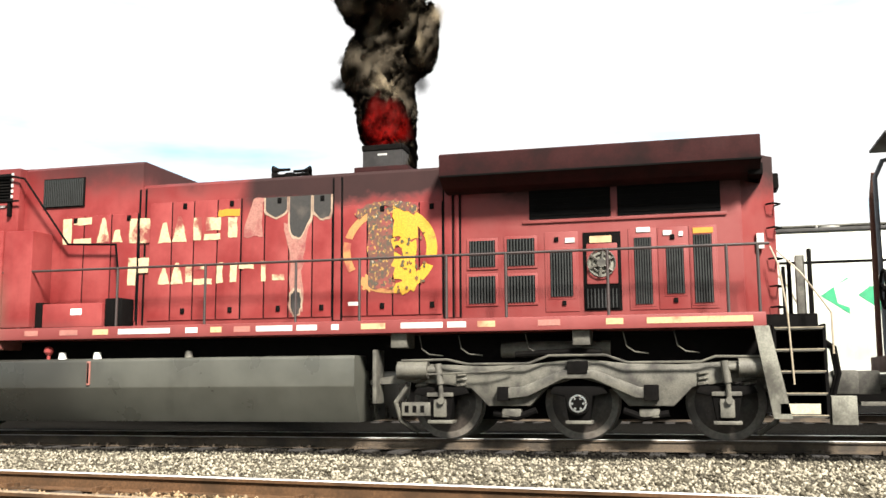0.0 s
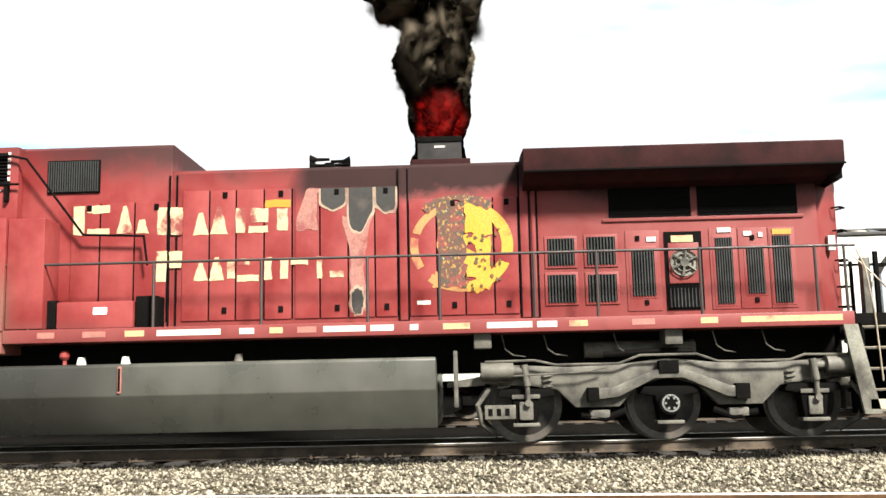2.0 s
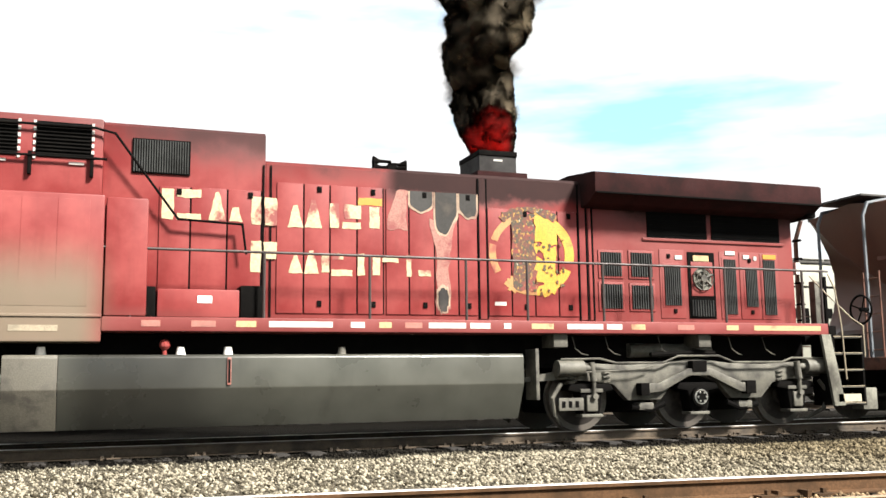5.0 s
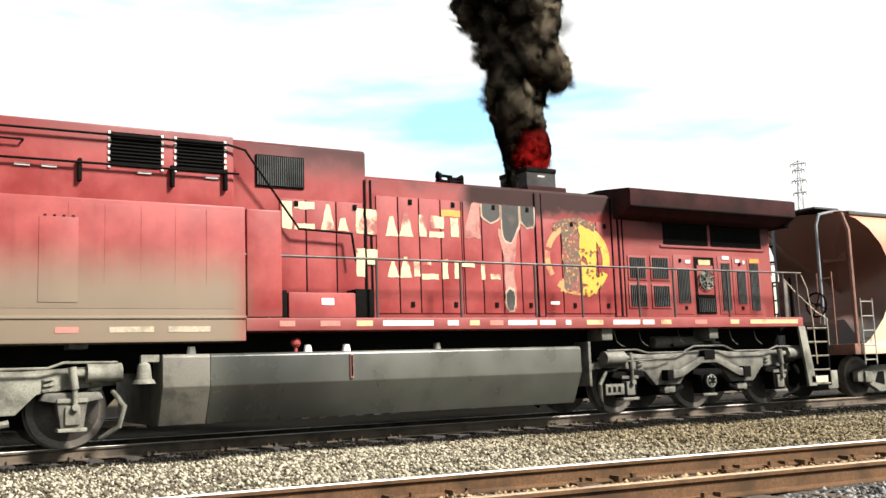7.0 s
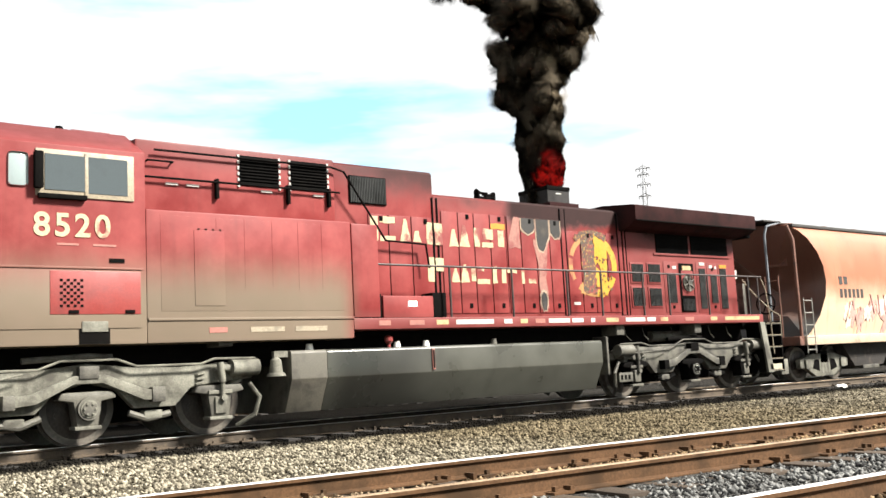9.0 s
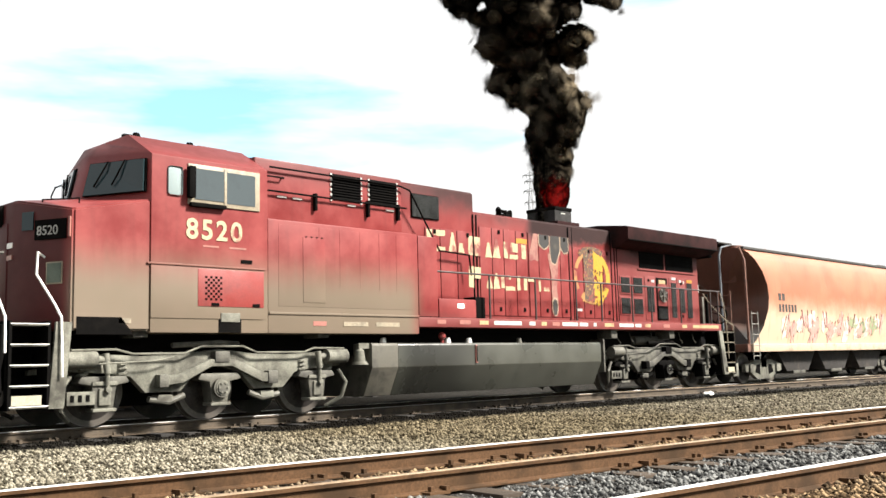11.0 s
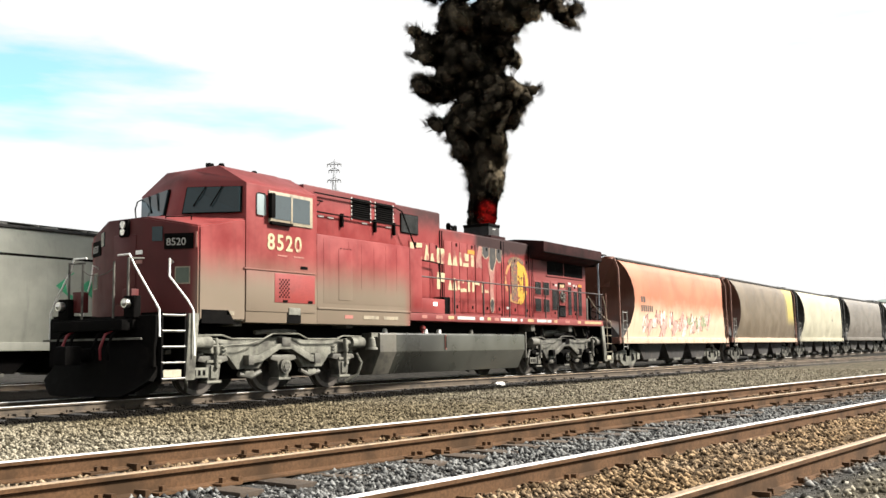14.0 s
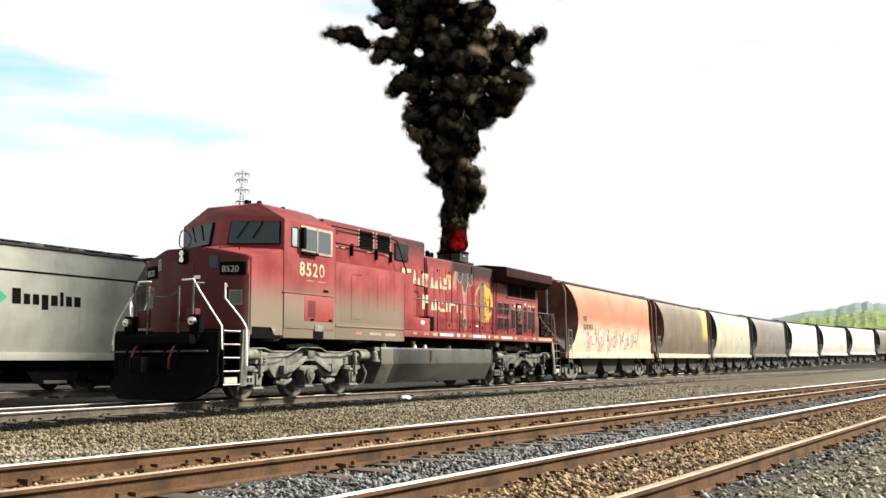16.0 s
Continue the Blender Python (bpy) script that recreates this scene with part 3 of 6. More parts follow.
for a, b, k in ((-5.2, -4.9, 0), (-4.5, -3.9, 1), (-3.7, -3.1, 1), (-8.9, -8.7, 2)):
    slab("reflector_strip", a, b, -WS - 0.006, -WS + 0.004, 1.73, 1.81, FRAMEPAINT if k else STRIP_MATS[0], bev=0)

# wide lower body behind the cab, and the narrower upper body
slab("equipment_body", -6.17, -2.56, -WS, WS, 1.59, 3.58, RED, bev=0.03, label="red equipment body with grey dust low down")
slab("upper_body", -6.17, -2.6, -1.17, 1.17, 3.56, 4.74, RED, bev=0.04)
slab("upper_roof", -6.17, -2.6, -0.8, 0.8, 4.735, 4.80, MAROON, bev=0.03)
slab("body_ledge", -6.15, -2.56, -WS - 0.02, -WS + 0.02, 1.92, 1.96, RED, bev=0.005)
for a, b in ((-5.95, -2.75),):
    slab("access_panel", a, b, -WS - 0.004, -WS + 0.01, 2.06, 3.50, RED, bev=0.003)
for x in (-5.05, -4.57, -4.08, -3.6, -3.15):
    slab("weld_seam", x - 0.0035, x + 0.0035, -WS - 0.007, -WS, 2.42, 3.50, RED, bev=0)
for a, b in ((-4.43, -3.71), (-3.48, -2.76)):
    slab("louvre_back", a, b, -1.185, -1.15, 4.14, 4.64, DARKVOID, bev=0)
    for i in range(6):
        slab("louvre_edge", a - 0.035, a, -1.19, -1.15, 4.11 + i * 0.097, 4.165 + i * 0.097, STRIP_MATS[2], bev=0, label="white edge mark")
    for i in range(6):
        slab("louvre_edge", b, b + 0.035, -1.19, -1.15, 4.11 + i * 0.097, 4.165 + i * 0.097, STRIP_MATS[2], bev=0, label="white edge mark")
    for i in range(9):
        z = 4.17 + i * 0.052
        part("louvre_slat", prism(B(), [(-1.215, z), (-1.18, z + 0.03), (-1.18, z + 0.036), (-1.215, z + 0.006)], a, b, "x"), BLACK, loco)
for a in (-5.35, -4.05, -3.05, -5.7):
    slab("small_marker", a, a + 0.2, -1.2, -1.16, 4.05, 4.085, STRIP_MATS[2], bev=0)

# cab
cab_prof = [(-WS, 1.59), (-WS, 4.42), (-1.42, 4.50), (-0.78, 4.86), (0.78, 4.86), (1.42, 4.50), (WS, 4.42), (WS, 1.59)]
part("cab", prism(B(), cab_prof, -8.38, -6.17, "x", 0.02), RED, loco, "red cab with grey dust on its lower side")
front = B()     # tapered front of the cab with the windscreen


def facet(bm, a, b, c, d):
    return bm.faces.new([bm.verts.new(p) for p in (a, b, c, d)])


cab_front = [(-8.38, -WS, 3.60), (-8.38, -WS, 4.42), (-8.38, -1.42, 4.50), (-8.38, -0.78, 4.86), (-8.38, 0.78, 4.86), (-8.38, 1.42, 4.50), (-8.38, WS, 4.42), (-8.38, WS, 3.60)]
tip = [(-8.95, -0.16, 3.62), (-8.72, -0.16, 4.55), (-8.50, -0.16, 4.80)]
for s in (-1, 1):
    a, b, c, d = (Vector((x, s * abs(y), z)) for x, y, z in cab_front[:4])
    e, f, g = (Vector((x, s * abs(y), z)) for x, y, z in tip)
    for q in ((a, e, f, b), (b, f, c), (c, f, g, d)):
        front.faces.new([front.verts.new(v) for v in q])
for q in ([tip[0], tip[1]], [tip[1], tip[2]]):
    front.faces.new([front.verts.new(v) for v in (q[0], q[1], (q[1][0], -q[1][1], q[1][2]), (q[0][0], -q[0][1], q[0][2]))])
front.faces.new([front.verts.new(v) for v in (tip[2], cab_front[3], cab_front[4], (tip[2][0], 0.16, tip[2][2]))])
bmesh.ops.remove_doubles(front, verts=front.verts, dist=0.001)
bmesh.ops.recalc_face_normals(front, faces=front.faces)
part("cab_front", front, RED, loco)
slab("roof_hatch", -8.0, -7.0, -0.55, 0.55, 4.86, 4.92, RED, bev=0.02)
slab("roof_box", -6.9, -6.3, -0.5, 0.5, 4.86, 4.95, RED, bev=0.02)
slab("horn_bracket", -8.2, -8.05, -0.3, -0.2, 4.86, 5.0, BLACK)


def quad_on(p, q, r, s, lift, inset=0.0):
    """A pane lying on the plane of four corners, lifted off it."""
    P = [Vector(v) for v in (p, q, r, s)]
    n = (P[1] - P[0]).cross(P[3] - P[0]).normalized()
    c = sum(P, Vector()) / 4
    bm = B()
    lo = [bm.verts.new(v + (c - v) * inset) for v in P]
    hi = [bm.verts.new(v + (c - v) * inset + n * lift) for v in P]
    bm.faces.new(hi)
    bm.faces.new(lo[::-1])
    for i in range(4):
        bm.faces.new((lo[i], lo[(i + 1) % 4], hi[(i + 1) % 4], hi[i]))
    bmesh.ops.recalc_face_normals(bm, faces=bm.faces)
    return bm


def lerp(a, b, t):
    return Vector(a).lerp(Vector(b), t)


for s in (-1, 1):
    a, b = Vector((-8.38, s * WS, 3.60)), Vector((-8.38, s * WS, 4.42))
    e, f = Vector((-8.95, s * 0.16, 3.62)), Vector((-8.72, s * 0.16, 4.55))
    l0, l1, r0, r1 = lerp(e, f, 0.24), lerp(e, f, 0.84), lerp(a, b, 0.26), lerp(a, b, 0.90)
    p = (lerp(l0, r0, 0.07), lerp(l1, r1, 0.07), lerp(l1, r1, 0.93), lerp(l0, r0, 0.93))
    q = p[::-1] if s < 0 else p
    part("windscreen_seal", quad_on(*q, 0.035, -0.02), BLACK, loco)
    part("windscreen", quad_on(*q, 0.06, 0.03), WINDSCREEN, loco, "grey windscreen pane")
    for k in (0.35, 0.65):
        w0, w1 = lerp(p[1], p[2], k), lerp(lerp(p[0], p[3], k - 0.18), lerp(p[1], p[2], k - 0.18), 0.25)
        off = Vector((-0.07, s * 0.05, 0))
        part("wiper", tube(B(), [w0 + off, w1 + off], 0.014, 6), BLACK, loco)
# side windows
slab("window_frame", -7.74, -6.35, -WS - 0.025, -WS + 0.02, 3.67, 4.34, FRAMEPAINT, bev=0.008, label="cream window frame")
slab("window_pane", -7.62, -7.07, -WS - 0.035, -WS, 3.76, 4.27, GLASS, bev=0)
slab("window_pane", -7.02, -6.45, -WS - 0.032, -WS, 3.74, 4.27, GLASS, bev=0)
slab("window_mullion", -7.07, -7.02, -WS - 0.04, -WS, 3.70, 4.31, FRAMEPAINT, bev=0.005)
slab("mirror", -7.78, -7.66, -WS - 0.14, -WS - 0.03, 3.76, 4.28, BLACK, bev=0.02)
slab("armrest", -7.72, -7.05, -WS - 0.09, -WS, 3.63, 3.70, BLACK, bev=0.02)
slab("quarter_window", -8.10, -7.84, -WS - 0.012, -WS + 0.02, 3.79, 4.26, PALEGLASS, bev=0.05, label="pale quarter window")
slab("number_board_strip", -6.72, -6.5, -WS - 0.012, -WS, 2.76, 2.82, BLACK, bev=0)
lettering("8520", 0.46, CREAM, loco, pose(-7.77, -WS - 0.008, 3.12, 90), label="worn cream road number", bold=0.010, spacing=1.22)
for a, b in ((-7.45, -7.15), (-6.95, -6.62)):
    slab("small_print", a, b, -WS - 0.006, -WS, 2.99, 3.02, STRIP_MATS[0], bev=0)
part("windscreen_guard", tube(B(), [(-8.42, 1.50, 3.86), (-8.60, 1.48, 3.92), (-8.66, 1.44, 4.10), (-8.58, 1.46, 4.28), (-8.40, 1.48, 4.36)], 0.014, 6), BLACK, loco, "black wire guard")
for s in (-1, 1):
    part("nose_grab_loop", tube(B(), [(-9.75, s * 0.75, 3.56), (-9.75, s * 0.75, 3.64), (-9.45, s * 0.85, 3.67), (-9.25, s * 0.92, 3.70), (-9.25, s * 0.92, 3.62)], 0.012, 6), BLACK, loco)
for x, y in ((-8.15, -0.62), (-7.55, 0.4), (-7.1, -0.55)):
    part("roof_antenna", cyl(B(), (x, y, 4.85), (x, y, 4.95), 0.09, 0.05, 14), BLACK, loco)
slab("access_door", -5.42, -4.92, -WS - 0.012, -WS, 2.14, 3.30, RED, bev=0.004)
for k in range(4):
    slab("door_hinge", -5.36 + k * 0.12, -5.33 + k * 0.12, -WS - 0.018, -WS, 3.305, 3.325, MAROON, bev=0)
# lower hatch of the cab
slab("side_hatch", -8.38, -6.26, -WS - 0.014, -WS, 1.82, 2.66, RED, bev=0.008)
slab("hatch_ledge", -8.45, -6.24, -WS - 0.03, -WS, 2.66, 2.69, RED, bev=0.006)
slab("clean_hatch_panel", -7.55, -6.27, -WS - 0.022, -WS, 2.02, 2.63, RED_CLEAN, bev=0.006, label="cleaner bright red hatch")
grid = B()
for i in range(7):
    for j in range(9):
        if (i + j) % 2 == 0:
            box(grid, -7.42 + i * 0.047, -7.38 + i * 0.047, -WS - 0.027, -WS - 0.02, 2.12 + j * 0.045, 2.155 + j * 0.045)
part("mesh_grille", grid, BLACK, loco, "dark punched grille")
for x in (-7.3, -6.5):
    slab("hatch_latch", x, x + 0.14, -WS - 0.035, -WS, 2.03, 2.08, BLACK, bev=0.005)
slab("body_step", -7.15, -6.72, -WS - 0.012, -WS, 1.60, 1.93, BLACK, bev=0.0)
slab("step_plate", -7.12, -6.75, -WS - 0.03, -WS, 1.77, 1.92, DUSTY, bev=0.01)
part("jacking_pocket", prism(B(), [(-9.56, 1.56), (-8.66, 1.56), (-8.86, 1.82), (-9.56, 1.82)], -WS - 0.006, -1.0, "y"), BLACK, loco, "black notch low in the nose")

# nose: wedge plan with a flat centre
nose = B()
plan = [(-8.38, -WS), (-9.63, -WS), (-10.08, -0.55), (-10.08, 0.55), (-9.63, WS), (-8.38, WS)]
tops = [3.68, 3.42, 3.62, 3.62, 3.42, 3.68]
lo = [nose.verts.new((x, y, 1.62)) for x, y in plan]
hi = [nose.verts.new((x, y, z)) for (x, y), z in zip(plan, tops)]
c0, c1 = nose.verts.new((-8.9, -0.3, 3.80)), nose.verts.new((-8.9, 0.3, 3.80))
for i in range(6):
    nose.faces.new((lo[i], lo[(i + 1) % 6], hi[(i + 1) % 6], hi[i]))
nose.faces.new(lo[::-1])
for f in ((hi[0], hi[1], c0), (hi[1], hi[2], c0), (hi[2], hi[3], c1, c0), (hi[3], hi[4], c1), (hi[4], hi[5], c1), (hi[5], hi[0], c0, c1)):
    nose.faces.new(f)
bmesh.ops.recalc_face_normals(nose, faces=nose.faces)
bmesh.ops.bevel(nose, geom=list(nose.edges), offset=0.03, segments=2, affect="EDGES")
part("nose", nose, RED, loco, "wedge-shaped red nose, its front darkened with painted shade and dirt")
FX = Vector((-10.08 + 9.63, -0.55 + WS, 0)).normalized()     # along the nose facet, from its outer corner inwards
FN = Vector((-FX.y, FX.x, 0))
FN = FN if FN.x < 0 else -FN


def on_facet(u0, u1, z0, z1, lift, side=-1):
    o = Vector((-9.63, -WS, 0))
    P = [o + FX * u + Vector((0, 0, z)) for u, z in ((u0, z0), (u1, z0), (u1, z1), (u0, z1))]
    if side > 0:
        P = [Vector((v.x, -v.y, v.z)) for v in P]
    n = Vector((FN.x, FN.y * (1 if side < 0 else -1), 0))
    bm = B()
    a, b = [bm.verts.new(v) for v in P], [bm.verts.new(v + n * lift) for v in P]
    bm.faces.new(a), bm.faces.new(b)
    for i in range(4):
        bm.faces.new((a[i], a[(i + 1) % 4], b[(i + 1) % 4], b[i]))
    bmesh.ops.recalc_face_normals(bm, faces=bm.faces)
    return bm


for s in (-1, 1):
    board = part("number_board", on_facet(0.12, 0.70, 2.98, 3.28, 0.025, s), BLACK, loco, "black number board")
    part("badge_frame", on_facet(0.18, 0.48, 2.31, 2.64, 0.012, s), FRAMEPAINT, loco)
    part("nose_badge", on_facet(0.20, 0.46, 2.33, 2.62, 0.02, s), plain("dull_green_badge", (0.0518, 0.0734, 0.0518), 0.5), loco, "small green badge in a pale frame")
    part("marker_light", on_facet(0.04, 0.07, 3.0, 3.3, 0.03, s), STRIP_MATS[0], loco)
    part("nose_window", on_facet(0.74, 0.95, 3.14, 3.42, 0.02, s), WINDSCREEN, loco, "dark nose window")
o = Vector((-9.63, -WS, 3.05)) + FX * 0.66 + FN * 0.028
m = Matrix((( -FX.x, 0, FN.x, o.x), (-FX.y, 0, FN.y, o.y), (0, 1, 0, o.z), (0, 0, 0, 1)))
lettering("8520", 0.20, BOARDWHITE, loco, m, label="white number on the board", depth=0.002, bold=0.001)
o2 = Vector((-9.63, WS, 3.05)) + Vector((FX.x, -FX.y, 0)) * 0.16 + Vector((FN.x, -FN.y, 0)) * 0.028
m2 = Matrix(((FX.x, 0, FN.x, o2.x), (-FX.y, 0, -FN.y, o2.y), (0, 1, 0, o2.z), (0, 0, 0, 1)))
lettering("8520", 0.20, BOARDWHITE, loco, m2, label="white number on the board", depth=0.002, bold=0.001)
slab("nose_door", -10.10, -10.05, -0.32, 0.32, 1.95, 3.30, RED, bev=0.02)
slab("headlight_housing", -10.14, -10.02, -0.13, 0.13, 3.26, 3.60, BLACK, bev=0.03)
for z in (3.36, 3.50):
    part("headlight", cyl(B(), (-10.17, 0, z), (-10.12, 0, z), 0.07, n=16), CHROME, loco, "round headlight lens")
slab("pale_patch", -10.095, -10.06, -0.50, -0.25, 2.90, 2.98, WHITE, bev=0.0)
slab("pale_patch", -10.095, -10.06, -0.50, -0.2, 2.72, 2.79, STRIP_MATS[0], bev=0.0)

# front end: black platform, plough, coupler, hoses, ditch lights
slab("front_platform", -10.75, -9.6, -1.05, 1.05, 1.45, 1.66, BLACK, bev=0.03)
slab("pilot_plate", -10.64, -10.52, -1.5, 1.5, 0.75, 1.70, BLACK, bev=0.03)
plow = B()
rows_ = []
for j in range(13):      # a blade bowed in plan, its outer ends swept back and cut short
    y = -1.5 + 3.0 * j / 12
    u = abs(y) / 1.5
    foot = 0.24 + 0.28 * max(0.0, u - 0.72) / 0.28
    sweep = 0.34 * u ** 2.5
    rows_.append([plow.verts.new((x + sweep * k, y, z)) for x, z, k in ((-10.62, 1.30, 0.2), (-10.80, 1.06, 0.6), (-10.88, 0.72, 0.9), (-11.08, foot, 1.0), (-10.98, foot - 0.02, 1.0), (-10.76, 0.72, 0.9), (-10.5, 1.30, 0.0))])
for u, v in zip(rows_, rows_[1:]):
    for i in range(7):
        plow.faces.new((u[i], u[(i + 1) % 7], v[(i + 1) % 7], v[i]))
plow.faces.new(rows_[0]), plow.faces.new(rows_[-1][::-1])
bmesh.ops.recalc_face_normals(plow, faces=plow.faces)
part("snow_plough", plow, BLACK, loco, "black steel snow plough")
part("coupler", box(cyl(B(), (-10.7, 0, 0.98), (-11.2, 0, 0.98), 0.13, n=12), -11.5, -11.15, -0.17, 0.17, 0.8, 1.15, 0.04), BLACK, loco)
for s in (-1, 1):
    part("ditch_light", cyl(ball(B(), (-10.84, s * 0.95, 1.92), 0.07, 12), (-10.87, s * 0.95, 1.92), (-10.74, s * 0.95, 1.92), 0.085, n=14), CHROME, loco, "round ditch light")
    slab("ditch_light_box", -10.76, -10.6, s * 0.95 - 0.14, s * 0.95 + 0.14, 1.66, 2.06, BLACK)
    slab("red_jumper_box", -10.62, -10.45, s * 0.72 - 0.13, s * 0.72 + 0.13, 1.8, 2.2, RED)
    for k, q in enumerate((0.35, 0.55, 0.75)):
        y = s * q
        part("air_hose", tube(B(), [(-10.76, y, 1.45), (-10.95, y, 1.35), (-11.02, y + 0.05, 1.1), (-10.95, y + 0.12, 0.9)], 0.025), RUBBER if k == 1 else BLACK, loco)
    part("front_handrail", tube(B(), [(-10.7, s * 0.85, 1.66), (-10.7, s * 0.85, 2.75), (-10.35, s * 0.85, 2.78)], 0.022), GRIME, loco)
    part("front_gate_post", tube(B(), [(-10.7, s * 0.45, 1.66), (-10.7, s * 0.45, 2.72)], 0.022), GRIME, loco)
    part("safety_chain", tube(B(), [(-10.7, s * 0.45, 2.6), (-10.72, 0.25 * s, 2.5), (-10.72, 0, 2.47)], 0.010, 6), GRIME, loco)
slab("anticlimber", -10.95, -10.7, -1.0, 1.0, 1.42, 1.62, BLACK, bev=0.03)
slab("uncoupling_lever", -10.86, -10.82, -1.4, 1.4, 1.25, 1.29, GRIME, bev=0.008)


def step_well(x0, x1, s, parent, mat, face):
    """A corner step well: two side plates, treads with white edges, grab rails."""
    y0, y1 = (s * WS, s * 1.0)
    for xx, sl in ((x0, 1), (x1, 0)):
        pts = [(xx - 0.02, 0.5), (xx + 0.02, 0.5), (xx + 0.02, 1.75), (xx - 0.02, 1.75)]
        part("step_side", prism(B(), pts, min(y0, y1), max(y0, y1), "y"), mat, parent)
    slab("step_back", x0, x1, s * 0.98, s * 1.02, 0.5, 1.75, BLACK, parent, 0)
    for i in range(5):
        z = 0.52 + i * 0.29
        slab("step_tread", x0, x1, min(y0, y1), max(y0, y1), z, z + 0.03, GRIME, parent, 0.004)
        slab("tread_edge", x0, x1, s * WS - 0.008, s * WS + 0.008, z + 0.022, z + 0.034, WHITE if face < 0 else FRAMEPAINT, parent, 0)
    slab("kick_plate", x0 + 0.03, x1 - 0.1, s * WS - 0.01, s * (WS - 0.03), 0.565, 0.70, plain("pale_yellow_plate", (0.324, 0.294, 0.216), 0.5) if s < 0 else WHITE, parent, 0)


for s in (-1, 1):
    step_well(-10.50, -9.95, s, loco, BLACK, -1)
    step_well(9.62, 10.25, s, loco, BLACK, 1)
    y = s * (WS - 0.02)
    part("step_stringer", prism(B(), [(9.36, 1.74), (9.56, 1.74), (9.80, 0.50), (9.56, 0.50)], y - 0.03, y + 0.03, "y", 0.006), DUSTY, loco, "dusty grey corner plate")
    part("step_stringer", prism(B(), [(-9.62, 1.74), (-9.86, 1.74), (-9.95, 0.50), (-9.72, 0.50)], y - 0.03, y + 0.03, "y", 0.006), DUSTY, loco)
    # white bent grab rails at the front steps
    part("grab_rail", tube(B(), [(-9.84, s * 1.08, 2.72), (-9.96, s * 1.12, 2.78), (-9.98, s * 1.14, 2.45), (-9.86, s * 1.50, 2.0), (-9.80, s * 1.60, 1.80), (-9.78, s * 1.62, 0.95)], 0.018), WHITE, loco, "white grab rail")
    part("grab_rail", tube(B(), [(-10.62, s * 0.45, 2.84), (-10.64, s * 0.80, 2.84), (-10.62, s * 0.95, 2.60), (-10.60, s * 1.42, 2.0), (-10.58, s * 1.56, 1.80), (-10.58, s * 1.58, 1.30)], 0.018), WHITE, loco, "white grab rail")
    # rear corner
    part("grab_rail", tube(B(), [(9.62, s * 1.52, 2.82), (9.72, s * 1.56, 2.55), (9.80, s * 1.58, 1.90), (9.84, s * 1.58, 0.95)], 0.013), FRAMEPAINT, loco, "white grab rail")
    part("grab_rail", tube(B(), [(9.75, s * 0.9, 2.85), (10.05, s * 1.0, 2.5), (10.30, s * 1.3, 2.05), (10.36, s * 1.5, 1.9), (10.36, s * 1.5, 1.35)], 0.013), FRAMEPAINT, loco, "white grab rail")
    part("rear_gate_post", tube(B(), [(9.95, s * 0.45, 1.9), (9.95, s * 0.45, 2.75)], 0.03), BLACK, loco)
part("rear_coupler", box(cyl(B(), (9.5, 0, 0.98), (10.6, 0, 0.98), 0.14, n=12), 10.5, 10.85, -0.17, 0.17, 0.8, 1.15, 0.04), GRIME, loco)
for q in (-0.9, -0.6, 0.5, 0.8):
    part("air_hose", tube(B(), [(10.25, q, 1.6), (10.45, q, 1.45), (10.5, q + 0.05, 1.1), (10.42, q + 0.1, 0.8)], 0.03), BLACK, loco)
slab("rear_step_box", 10.30, 10.62, -1.45, -1.15, 0.42, 0.80, DUSTY)
slab("end_equipment_post", 10.02, 10.14, -0.72, -0.56, 1.93, 2.78, GRIME)
slab("end_equipment_post", 10.17, 10.23, -0.80, -0.72, 1.93, 2.86, BLACK)

# long hood
def hood_prof(top, w=HS, ch=0.12):
    return [(-w, 1.92), (-w, top - ch), (-w + ch * 1.2, top), (w - ch * 1.2, top), (w, top - ch), (w, 1.92)]


part("raised_hood", prism(B(), hood_prof(4.75, HS, 0.05), -2.6, -0.30, "x", 0.015), RED, loco, "red raised hood, dirty near the roof")
part("engine_hood", prism(B(), hood_prof(4.335, HS, 0.06), -0.30, 5.02, "x", 0.015), RED, loco, "red engine hood, scorched and sooty round the exhaust")
part("radiator_hood", prism(B(), hood_prof(4.0, HS, 0.05), 5.02, 9.30, "x", 0.015), RED, loco)
wing = [(-HS, 3.86), (-1.30, 3.90), (-1.55, 4.05), (-1.56, 4.37), (-1.50, 4.40), (-0.6, 4.50), (0.6, 4.50), (1.50, 4.40), (1.56, 4.37), (1.55, 4.05), (1.30, 3.90), (HS, 3.86)]
part("radiator_wing", prism(B(), wing, 4.98, 9.57, "x", 0.012), MAROON, loco, "overhanging radiator roof, dark with soot")
part("hood_end", prism(B(), [(9.28, -HS), (9.80, -0.42), (9.80, 0.42), (9.28, HS)], 1.925, 4.30, "z", 0.015), RED, loco, "angled red end of the hood")
for z in (2.05, 2.35, 2.75, 3.2, 3.55):
    part("grab_iron", tube(B(), [(9.66, -0.62, z), (9.76, -0.72, z), (9.86, -0.62, z), (9.79, -0.45, z)], 0.012, 6), BLACK, loco)
slab("end_number_bar", 9.50, 9.60, -0.86, -0.72, 2.88, 3.10, STRIP_MATS[2], bev=0)
slab("rear_headlight", 9.78, 9.90, -0.2, 0.2, 3.86, 4.10, BLACK, bev=0.03)
slab("wing_lip", 5.0, 9.58, -1.575, -1.55, 4.03, 4.06, BLACK, bev=0.004)
slab("wing_end_block", 9.40, 9.60, -1.35, 1.35, 3.86, 4.03, BLACK, bev=0.02)
